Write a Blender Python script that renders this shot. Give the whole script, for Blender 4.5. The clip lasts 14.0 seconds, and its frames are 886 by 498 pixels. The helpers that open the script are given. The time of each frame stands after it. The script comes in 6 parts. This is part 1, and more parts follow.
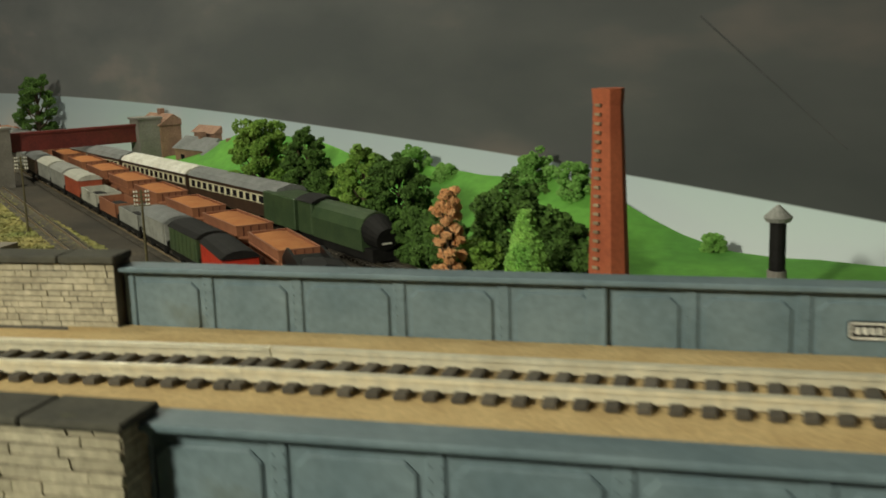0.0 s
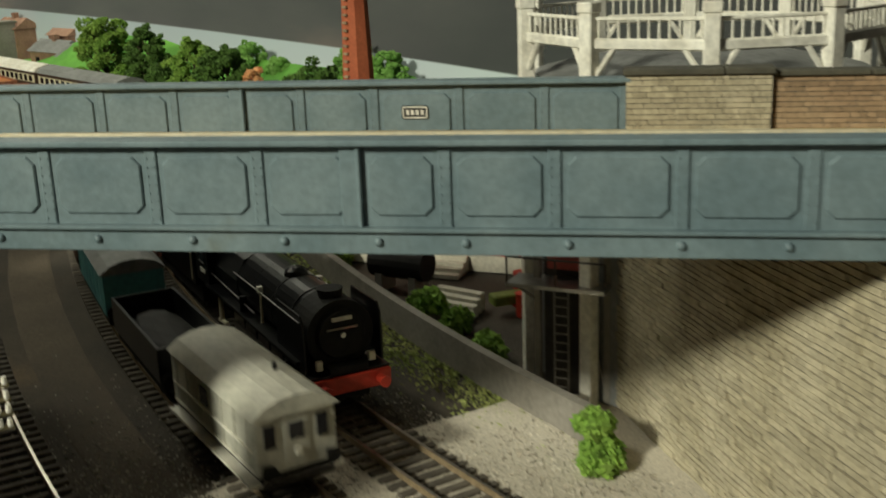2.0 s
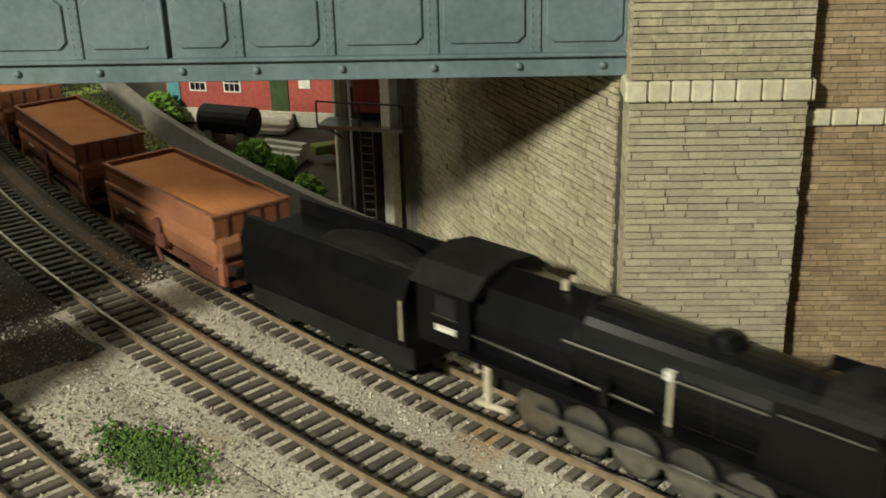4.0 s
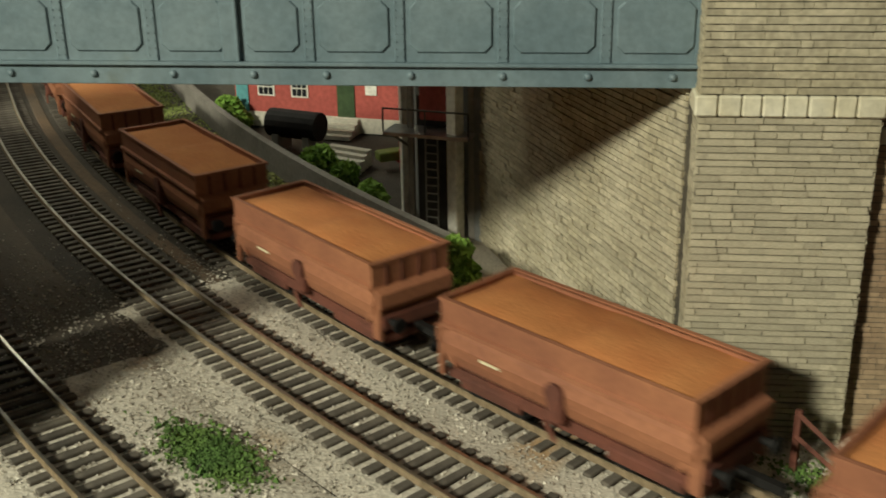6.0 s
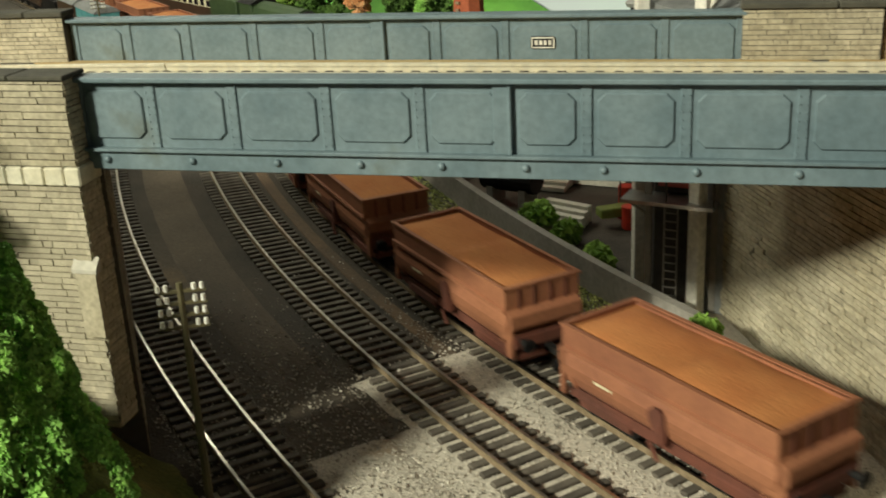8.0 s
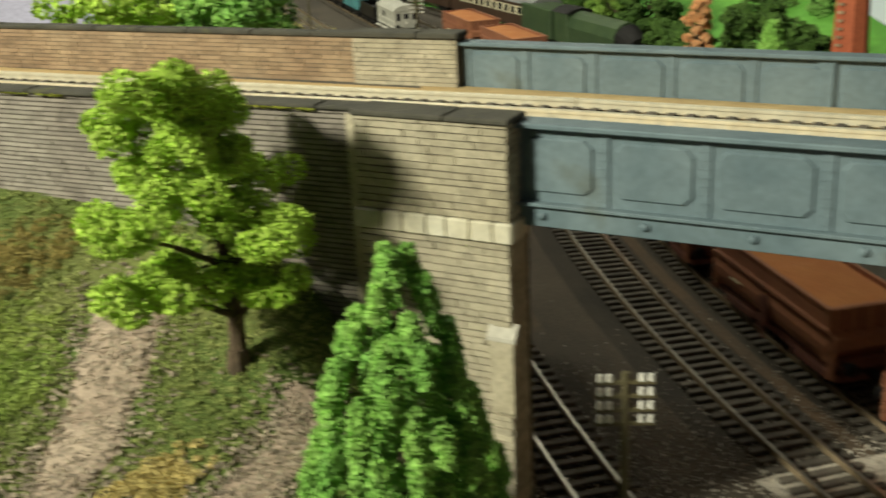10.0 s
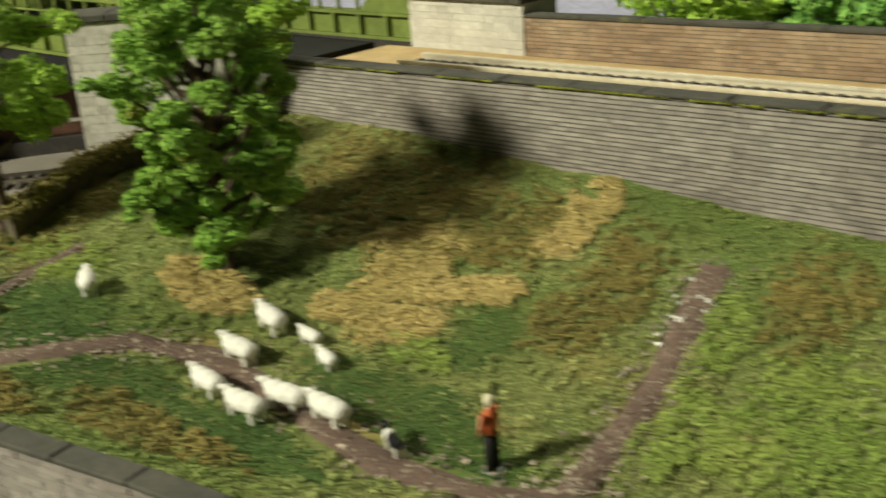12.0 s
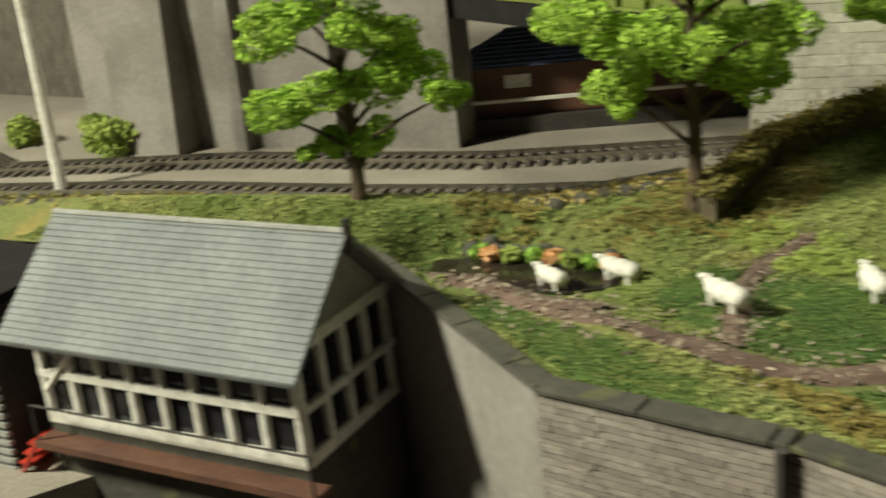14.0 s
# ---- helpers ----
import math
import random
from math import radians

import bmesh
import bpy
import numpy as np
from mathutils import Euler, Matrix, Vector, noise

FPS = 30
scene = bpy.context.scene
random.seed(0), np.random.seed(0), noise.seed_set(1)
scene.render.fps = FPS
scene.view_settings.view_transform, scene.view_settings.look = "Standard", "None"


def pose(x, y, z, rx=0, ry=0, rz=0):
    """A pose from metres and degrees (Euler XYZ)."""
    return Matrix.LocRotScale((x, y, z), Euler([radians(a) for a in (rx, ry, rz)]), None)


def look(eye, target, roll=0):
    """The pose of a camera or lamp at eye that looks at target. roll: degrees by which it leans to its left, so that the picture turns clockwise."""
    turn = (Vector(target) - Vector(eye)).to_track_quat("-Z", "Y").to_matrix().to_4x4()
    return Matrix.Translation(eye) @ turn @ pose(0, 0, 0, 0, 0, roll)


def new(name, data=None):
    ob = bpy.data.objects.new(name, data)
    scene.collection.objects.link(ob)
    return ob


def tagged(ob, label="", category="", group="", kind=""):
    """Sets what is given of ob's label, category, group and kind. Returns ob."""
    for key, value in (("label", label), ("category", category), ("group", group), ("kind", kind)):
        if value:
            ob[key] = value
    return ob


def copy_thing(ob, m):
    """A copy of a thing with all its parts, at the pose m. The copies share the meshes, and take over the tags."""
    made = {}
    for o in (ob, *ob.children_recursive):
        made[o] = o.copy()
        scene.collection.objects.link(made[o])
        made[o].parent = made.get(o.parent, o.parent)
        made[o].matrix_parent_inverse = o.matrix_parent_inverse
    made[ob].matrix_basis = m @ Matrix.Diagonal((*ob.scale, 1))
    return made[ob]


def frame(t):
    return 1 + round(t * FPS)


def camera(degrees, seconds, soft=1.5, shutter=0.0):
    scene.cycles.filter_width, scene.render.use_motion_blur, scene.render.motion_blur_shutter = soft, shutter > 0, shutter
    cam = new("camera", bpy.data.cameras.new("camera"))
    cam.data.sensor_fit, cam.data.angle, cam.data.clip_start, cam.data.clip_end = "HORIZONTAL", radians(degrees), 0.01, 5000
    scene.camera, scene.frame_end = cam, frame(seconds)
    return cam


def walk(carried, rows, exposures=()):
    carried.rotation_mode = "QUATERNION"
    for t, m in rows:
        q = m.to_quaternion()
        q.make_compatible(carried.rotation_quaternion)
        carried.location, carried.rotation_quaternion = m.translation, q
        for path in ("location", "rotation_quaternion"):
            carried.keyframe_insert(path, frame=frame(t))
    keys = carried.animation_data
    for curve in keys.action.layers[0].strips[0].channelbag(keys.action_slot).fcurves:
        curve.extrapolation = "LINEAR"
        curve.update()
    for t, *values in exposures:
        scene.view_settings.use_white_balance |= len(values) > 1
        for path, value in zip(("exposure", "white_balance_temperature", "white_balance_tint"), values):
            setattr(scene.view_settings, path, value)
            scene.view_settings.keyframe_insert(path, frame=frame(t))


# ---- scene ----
# A model railway, about 1:76. Numbers below are centimetres of the model; CM turns them into metres.
CM = 0.01
cam = camera(44, 14.0, 1.7, 0.45)
walk(cam, [
    (0, look((-0.0349, -0.1460, 0.1881), (-0.1145, 0.1374, 0.1302), -1.91)),
    (0.5, look((-0.0005, -0.1796, 0.1759), (-0.0797, 0.1032, 0.1145), -2.16)),
    (0.8, look((0.0124, -0.1948, 0.1691), (-0.0636, 0.0869, 0.0993), -3.07)),
    (1, look((0.0218, -0.1990, 0.1733), (-0.0446, 0.0854, 0.1046), -3.50)),
    (1.5, look((0.0401, -0.2108, 0.1763), (-0.0177, 0.0749, 0.1054), -3.24)),
    (2, look((0.0643, -0.2410, 0.1729), (0.0114, 0.0430, 0.0920), -2.12)),
    (2.2, look((0.0705, -0.2559, 0.1718), (0.0248, 0.0290, 0.0896), -2.11)),
    (2.5, look((0.0775, -0.2687, 0.1734), (0.0410, 0.0157, 0.0853), -1.95)),
    (3, look((0.0850, -0.2828, 0.1719), (0.0669, -0.0013, 0.0699), -2.02)),
    (3.2, look((0.0859, -0.2868, 0.1730), (0.0714, -0.0068, 0.0663), -1.66)),
    (5.3, look((0.0944, -0.2970, 0.1676), (0.0760, -0.0200, 0.0539), -0.65)),
    (5.5, look((0.0930, -0.2962, 0.1686), (0.0700, -0.0184, 0.0575), -0.86)),
    (6, look((0.0886, -0.2952, 0.1707), (0.0583, -0.0174, 0.0617), -0.92)),
    (6.5, look((0.0782, -0.2910, 0.1750), (0.0363, -0.0140, 0.0678), -1.09)),
    (7, look((0.0688, -0.2849, 0.1755), (0.0173, -0.0093, 0.0687), -1.25)),
    (7.2, look((0.0666, -0.2850, 0.1784), (0.0102, -0.0107, 0.0709), -1.94)),
    (9.3, look((0.0187, -0.2542, 0.1930), (-0.0842, 0.0089, 0.0922), -2.15)),
    (9.5, look((0.0109, -0.2527, 0.1933), (-0.0991, 0.0073, 0.0918), -2.28)),
    (10, look((-0.0156, -0.2463, 0.1937), (-0.1499, 0.0020, 0.0921), -2.81)),
    (10.5, look((-0.0491, -0.2519, 0.1991), (-0.2067, -0.0172, 0.0987), -3.94)),
    (11, look((-0.0863, -0.2628, 0.2017), (-0.2608, -0.0394, 0.1033), -3.74)),
    (11.5, look((-0.1170, -0.2719, 0.2038), (-0.3025, -0.0605, 0.0994), -4.52)),
    (12, look((-0.1557, -0.2863, 0.2057), (-0.3563, -0.0889, 0.1020), -4.63)),
    (12.5, look((-0.2014, -0.3019, 0.1966), (-0.4188, -0.1193, 0.0996), -6.00)),
    (13, look((-0.2377, -0.3123, 0.1915), (-0.4650, -0.1427, 0.0938), -6.65)),
    (13.5, look((-0.2685, -0.3255, 0.1895), (-0.5071, -0.1715, 0.0928), -6.16)),
    (14, look((-0.2944, -0.3470, 0.1915), (-0.5461, -0.2163, 0.0938), -6.20)),
], exposures=[(0, -0.66), (0.5, -0.82), (1.0, -0.7), (2.0, -0.45), (2.5, -0.25), (3.0, -0.08), (5.5, -0.36), (6.2, -0.28), (7.2, -0.08), (9.5, -0.03), (10.0, -0.15), (10.5, -0.25), (12.0, -0.4), (13.0, -0.38), (14.0, -0.38)])

# ---- light: the layout's lamp above the viewers, two added fills, and the dim hall ----
world = bpy.data.worlds.new("hall")
scene.world = world
world.use_nodes = True
world.node_tree.nodes["Background"].inputs[0].default_value = (0.95, 0.95, 0.85, 1)
world.node_tree.nodes["Background"].inputs[1].default_value = 0.036


def area_lamp(name, eye, target, size, watts, colour):
    data = bpy.data.lights.new(name, "AREA")
    data.shape, data.size, data.energy, data.color = "DISK", size, watts, colour
    ob = new(name, data)
    ob.matrix_world = look(eye, target)
    return ob


WARM = (0.93, 0.92, 0.73)
area_lamp("layout_lamp", (-0.98, -1.3, 0.98), (-0.1, -0.04, 0.05), 0.2, 54, WARM)
# unseen fills, added to brighten the far yard with its sky board, and the west
area_lamp("yard_fill", (-0.95, 1.45, 1.3), (-1.0, 1.75, 0.2), 0.5, 42, WARM)
area_lamp("west_fill", (-0.92, 0.25, 1.3), (-0.85, 0.1, 0.0), 0.4, 8, WARM)


# ---- materials ----
def grain(name, base, other, scale=60.0, rough=0.8, metal=0.0, bump=0.3, fine=400.0, spread=0.25, third=None, island=0.0, per_object=0.0, detail=6.0, bump_distance=0.0006):
    """Two colours mixed by a coarse noise, speckled by a fine one, with a fine relief. Scales are per metre."""
    m = bpy.data.materials.new(name)
    m.use_nodes = True
    nt = m.node_tree
    n, l = nt.nodes, nt.links
    p = n["Principled BSDF"]
    if max(base) < 0.02:
        p.inputs["Specular IOR Level"].default_value = 0.3
    p.inputs["Roughness"].default_value, p.inputs["Metallic"].default_value = rough, metal
    co = n.new("ShaderNodeTexCoord")
    big, small = n.new("ShaderNodeTexNoise"), n.new("ShaderNodeTexNoise")
    for node, s, d in ((big, scale, detail), (small, fine, 3.0)):
        node.inputs["Scale"].default_value, node.inputs["Detail"].default_value = s, d
        l.new(co.outputs["Object"], node.inputs["Vector"])
    ramp = n.new("ShaderNodeValToRGB")
    ramp.color_ramp.elements[0].position, ramp.color_ramp.elements[1].position = 0.38, 0.62
    ramp.color_ramp.elements[0].color, ramp.color_ramp.elements[1].color = (*base, 1), (*other, 1)
    if third:
        e = ramp.color_ramp.elements.new(0.72)
        e.color = (*third, 1)
    l.new(big.outputs["Fac"], ramp.inputs["Fac"])
    hsv = n.new("ShaderNodeHueSaturation")
    value = n.new("ShaderNodeMapRange")
    value.inputs["To Min"].default_value, value.inputs["To Max"].default_value = 1 - spread * 1.6, 1 + spread * 1.6
    l.new(small.outputs["Fac"], value.inputs["Value"])
    out = value.outputs["Result"]
    for amount, socket in ((island, "geo"), (per_object, "ob")):
        if amount:
            src = n.new("ShaderNodeNewGeometry").outputs["Random Per Island"] if socket == "geo" else n.new("ShaderNodeObjectInfo").outputs["Random"]
            mr = n.new("ShaderNodeMapRange")
            mr.inputs["To Min"].default_value, mr.inputs["To Max"].default_value = 1 - amount, 1 + amount
            l.new(src, mr.inputs["Value"])
            mul = n.new("ShaderNodeMath")
            mul.operation = "MULTIPLY"
            l.new(out, mul.inputs[0]), l.new(mr.outputs["Result"], mul.inputs[1])
            out = mul.outputs["Value"]
    l.new(out, hsv.inputs["Value"])
    l.new(ramp.outputs["Color"], hsv.inputs["Color"])
    l.new(hsv.outputs["Color"], p.inputs["Base Color"])
    if bump:
        b = n.new("ShaderNodeBump")
        b.inputs["Strength"].default_value, b.inputs["Distance"].default_value = bump, bump_distance
        l.new(small.outputs["Fac"], b.inputs["Height"]), l.new(b.outputs["Normal"], p.inputs["Normal"])
    return m


M = {
    "girder": grain("girder_paint", (0.118, 0.17, 0.192), (0.168, 0.225, 0.245), 40, 0.5, 0, 0.15, 500, 0.18, third=(0.13, 0.155, 0.14)),
    "stone": grain("stone", (0.45, 0.4, 0.29), (0.36, 0.315, 0.215), 35, 0.9, 0, 0.5, 600, 0.3, island=0.15),
    "stone_loose": grain("stone_piece", (0.45, 0.4, 0.29), (0.36, 0.315, 0.215), 35, 0.9, 0, 0.5, 600, 0.3, per_object=0.15),
    "grey_brick": grain("grey_brick", (0.33, 0.295, 0.25), (0.26, 0.225, 0.19), 40, 0.9, 0, 0.5, 600, 0.2, island=0.2),
    "brown_brick": grain("brown_brick", (0.36, 0.26, 0.16), (0.28, 0.19, 0.115), 40, 0.9, 0, 0.4, 600, 0.2, island=0.22),
    "mortar": grain("mortar", (0.13, 0.115, 0.09), (0.09, 0.08, 0.065), 80, 0.95),
    "pale_stone": grain("pale_stone", (0.6, 0.57, 0.48), (0.5, 0.47, 0.39), 60, 0.9, 0, 0.5, 500, 0.2, island=0.12),
    "coping": grain("coping", (0.08, 0.075, 0.055), (0.055, 0.052, 0.04), 60, 0.9, 0, 0.5, 500, 0.25, third=(0.14, 0.14, 0.05)),
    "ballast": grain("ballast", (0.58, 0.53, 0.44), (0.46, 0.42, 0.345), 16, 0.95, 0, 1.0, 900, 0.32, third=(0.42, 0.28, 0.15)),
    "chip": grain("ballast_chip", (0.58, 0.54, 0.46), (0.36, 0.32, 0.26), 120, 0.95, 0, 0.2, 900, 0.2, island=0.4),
    # brown cinder ground, darkened further to hold the bridge's shade in its colour
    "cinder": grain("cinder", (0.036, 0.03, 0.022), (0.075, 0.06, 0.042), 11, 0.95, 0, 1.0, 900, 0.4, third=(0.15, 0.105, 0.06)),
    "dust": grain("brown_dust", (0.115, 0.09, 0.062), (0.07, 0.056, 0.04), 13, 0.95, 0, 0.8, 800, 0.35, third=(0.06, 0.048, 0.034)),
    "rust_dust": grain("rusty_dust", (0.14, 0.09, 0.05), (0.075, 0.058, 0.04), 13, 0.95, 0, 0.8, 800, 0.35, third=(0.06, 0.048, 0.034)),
    "bench_dust": grain("pale_bench_dust", (0.32, 0.285, 0.23), (0.25, 0.22, 0.175), 14, 0.95, 0, 0.8, 800, 0.3),
    "wall_turf": grain("turfed_stone", (0.15, 0.115, 0.06), (0.09, 0.072, 0.04), 40, 0.95, 0, 0.8, 500, 0.3),
    "sleeper": grain("sleeper", (0.075, 0.064, 0.05), (0.11, 0.095, 0.075), 200, 0.9, 0, 0.2, 700, 0.2, per_object=0.25),
    "rail_side": grain("rail_side", (0.23, 0.17, 0.1), (0.28, 0.21, 0.13), 200, 0.7, 0.2, 0.2),
    "rail_top": grain("rail_top", (0.62, 0.58, 0.5), (0.45, 0.42, 0.36), 200, 0.3, 1.0, 0.0),
    "brass_rail": grain("brass_rail", (0.8, 0.74, 0.56), (0.7, 0.63, 0.46), 200, 0.4, 0.3, 0.0),
    "cork": grain("cork_deck", (0.58, 0.42, 0.2), (0.5, 0.35, 0.16), 90, 0.95, 0, 0.4, 700, 0.2),
    "grass": grain("field_grass", (0.1, 0.15, 0.03), (0.17, 0.18, 0.05), 22, 0.95, 0, 1.0, 700, 0.4, third=(0.3, 0.22, 0.06)),
    "flock": grain("flock", (0.22, 0.28, 0.07), (0.36, 0.38, 0.13), 24, 0.95, 0, 0, 700, 0.2, third=(0.38, 0.33, 0.11), island=0.4),
    "yard_flock": grain("yard_flock", (0.36, 0.31, 0.11), (0.22, 0.22, 0.07), 14, 0.95, 0, 0, 700, 0.2, third=(0.16, 0.19, 0.05), island=0.3),
    "flock_dark": grain("flock_dark", (0.075, 0.145, 0.032), (0.115, 0.185, 0.04), 40, 0.95, 0, 0, 700, 0.2, island=0.35),
    "straw": grain("straw_flock", (0.58, 0.46, 0.18), (0.46, 0.37, 0.13), 40, 0.95, 0, 0, 700, 0.2, island=0.3),
    "olive": grain("olive_flock", (0.31, 0.25, 0.07), (0.23, 0.2, 0.055), 40, 0.95, 0, 0, 700, 0.2, island=0.35),
    "lime": grain("lime_flock", (0.36, 0.43, 0.1), (0.26, 0.35, 0.07), 40, 0.95, 0, 0, 700, 0.2, island=0.3),
    "earth": grain("earth_path", (0.115, 0.072, 0.054), (0.165, 0.108, 0.08), 60, 0.95, 0, 1.0, 800, 0.4),
    "gravel": grain("gravel_path", (0.36, 0.27, 0.2), (0.47, 0.37, 0.28), 60, 0.95, 0, 1.0, 800, 0.45),
    "pebble": grain("pebble", (0.42, 0.35, 0.26), (0.26, 0.21, 0.15), 200, 0.9, 0, 0, 500, 0.2, island=0.4),
    "leaf_bright": grain("leaf_bright", (0.36, 0.56, 0.055), (0.47, 0.66, 0.1), 60, 0.85, 0, 0, 500, 0.2, island=0.35),
    "leaf_pad": grain("leaf_pad", (0.3, 0.48, 0.05), (0.4, 0.58, 0.08), 60, 0.85, 0, 0, 500, 0.2, island=0.4, third=(0.16, 0.24, 0.03)),
    "leaf_conifer": grain("leaf_conifer", (0.18, 0.4, 0.07), (0.28, 0.51, 0.1), 60, 0.8, 0, 0, 500, 0.2, island=0.35),
    "leaf_mid": grain("leaf_mid", (0.2, 0.37, 0.045), (0.3, 0.47, 0.075), 60, 0.85, 0, 0, 500, 0.2, island=0.35, third=(0.25, 0.14, 0.02)),
    "leaf_dark": grain("leaf_dark", (0.05, 0.11, 0.015), (0.08, 0.16, 0.025), 60, 0.9, 0, 0, 500, 0.2, island=0.35),
    "leaf_haze": grain("painted_foliage", (0.17, 0.36, 0.07), (0.22, 0.42, 0.1), 60, 0.95, 0, 0, 500, 0.1, island=0.15),
    "pink_brick": grain("pink_brick", (0.36, 0.21, 0.14), (0.28, 0.16, 0.11), 60, 0.9),
    "van_grey": grain("pale_van_grey", (0.5, 0.49, 0.42), (0.42, 0.41, 0.35), 60, 0.6),
    "leaf_far": grain("leaf_far", (0.14, 0.27, 0.035), (0.21, 0.34, 0.055), 60, 0.9, 0, 0, 500, 0.2, island=0.3),
    "leaf_orange": grain("leaf_orange", (0.6, 0.3, 0.12), (0.75, 0.42, 0.2), 60, 0.9, 0, 0, 500, 0.2, island=0.25),
    "bark": grain("bark", (0.11, 0.075, 0.045), (0.07, 0.05, 0.03), 120, 0.95, 0, 0.8, 600, 0.3),
    "rust": grain("rust_paint", (0.34, 0.135, 0.065), (0.25, 0.095, 0.05), 30, 0.75, 0, 0.2, 500, 0.2, third=(0.2, 0.09, 0.05)),
    "ore": grain("ore_load", (0.43, 0.15, 0.045), (0.48, 0.19, 0.06), 50, 0.95, 0, 0.5, 900, 0.2),
    "black": grain("black_paint", (0.004, 0.004, 0.0045), (0.006, 0.006, 0.006), 100, 0.3, 0, 0.03),
    "soot": grain("sooty_black", (0.007, 0.0065, 0.006), (0.012, 0.011, 0.01), 100, 0.75),
    "ore_red": grain("orange_red_paint", (0.42, 0.09, 0.04), (0.34, 0.07, 0.035), 60, 0.6),
    "red": grain("red_paint", (0.55, 0.045, 0.02), (0.45, 0.035, 0.02), 100, 0.45),
    "steel": grain("steel", (0.55, 0.54, 0.52), (0.4, 0.39, 0.38), 200, 0.3, 1.0, 0),
    "white": grain("white_paint", (0.8, 0.78, 0.7), (0.66, 0.63, 0.54), 80, 0.6, 0, 0.15),
    "cream": grain("cream_paint", (0.72, 0.66, 0.45), (0.65, 0.58, 0.38), 80, 0.6),
    "wool": grain("white_wool", (0.82, 0.79, 0.7), (0.72, 0.69, 0.6), 300, 0.9, 0, 0.8, 900, 0.12),
    "grey_paint": grain("grey_paint", (0.34, 0.34, 0.31), (0.27, 0.27, 0.245), 60, 0.6),
    "roof_grey": grain("roof_grey", (0.22, 0.225, 0.22), (0.17, 0.175, 0.17), 60, 0.7),
    "slate": grain("slate", (0.24, 0.255, 0.25), (0.18, 0.195, 0.19), 45, 0.7, 0, 0.3, 500, 0.2, island=0.14),
    "teal": grain("teal_paint", (0.1, 0.32, 0.34), (0.08, 0.26, 0.28), 60, 0.6),
    "brown_paint": grain("brown_paint", (0.13, 0.06, 0.035), (0.1, 0.045, 0.03), 60, 0.6),
    "dark_green": grain("dark_green_paint", (0.045, 0.075, 0.035), (0.06, 0.095, 0.042), 60, 0.35),
    "umber": grain("umber_paint", (0.07, 0.04, 0.025), (0.05, 0.03, 0.02), 60, 0.4),
    "chimney_brick": grain("chimney_brick", (0.42, 0.11, 0.045), (0.35, 0.085, 0.035), 60, 0.85, 0, 0.3, 500, 0.2, island=0.2),
    "concrete": grain("concrete", (0.27, 0.25, 0.22), (0.18, 0.165, 0.14), 22, 0.9, 0, 0.3, 400, 0.2),
    "girder_green": grain("girder_green", (0.17, 0.22, 0.04), (0.13, 0.17, 0.03), 60, 0.6),
    "red_brick": grain("red_brick_wall", (0.42, 0.09, 0.07), (0.36, 0.075, 0.06), 60, 0.85),
    "blue_roof": grain("blue_roof", (0.16, 0.21, 0.36), (0.12, 0.16, 0.28), 60, 0.7),
    "dark": grain("dark_timber", (0.035, 0.03, 0.025), (0.05, 0.043, 0.035), 100, 0.8),
    "glass_dark": grain("window_glass", (0.015, 0.015, 0.018), (0.02, 0.02, 0.024), 60, 0.12, 0, 0),
    "ceramic": grain("white_ceramic", (0.85, 0.83, 0.75), (0.78, 0.75, 0.66), 100, 0.3, 0, 0),
    "pole_wood": grain("pole_wood", (0.12, 0.1, 0.045), (0.08, 0.07, 0.035), 100, 0.8),
    "orange_coat": grain("orange_coat", (0.6, 0.13, 0.03), (0.5, 0.1, 0.03), 300, 0.7),
    "water": grain("pond_water", (0.02, 0.016, 0.012), (0.035, 0.028, 0.02), 60, 0.06, 0, 0.05),
    "thin_line": grain("board_line", (0.06, 0.061, 0.062), (0.075, 0.075, 0.075), 60, 0.95),
    "red_bridge_paint": grain("dark_red_paint", (0.16, 0.025, 0.02), (0.12, 0.02, 0.016), 60, 0.6),
    "hill": grain("painted_hill", (0.14, 0.38, 0.05), (0.085, 0.27, 0.036), 9, 0.9, 0, 0.1, 120, 0.15),
    "tarmac": grain("dark_yard", (0.05, 0.041, 0.031), (0.075, 0.062, 0.046), 25, 0.95, 0, 0.8, 800, 0.35),
    "lavender": grain("lavender_roof", (0.33, 0.32, 0.42), (0.27, 0.265, 0.34), 20, 0.7),
    "rust_dark": grain("rusty_underframe", (0.16, 0.05, 0.03), (0.1, 0.035, 0.022), 60, 0.85),
    "moss": grain("moss", (0.32, 0.34, 0.03), (0.2, 0.22, 0.03), 60, 0.95, 0, 0, 500, 0.2, island=0.3),
    "white_band": grain("pale_band", (0.68, 0.64, 0.5), (0.55, 0.5, 0.36), 60, 0.85, 0, 0.5, 400, 0.2),
}


# ---- builders, in centimetres ----
def finish(bm, name, material):
    bmesh.ops.recalc_face_normals(bm, faces=bm.faces)
    me = bpy.data.meshes.new(name)
    bmesh.ops.scale(bm, vec=(CM, CM, CM), verts=bm.verts)
    bm.to_mesh(me)
    bm.free()
    me.materials.append(M[material])
    return me


def thing(name, x=0, y=0, z=0, rz=0, label="", category="", group="", kind=""):
    ob = new(name)
    ob.matrix_world = pose(x * CM, y * CM, z * CM, 0, 0, rz)
    ob.empty_display_size = 0.01
    return tagged(ob, label, category, group, kind)


def part(name, bm, material, parent=None, label="", smooth=False):
    me = finish(bm, name, material)
    if smooth:
        for p in me.polygons:
            p.use_smooth = True
    ob = new(name, me)
    ob.parent = parent
    return tagged(ob, label)


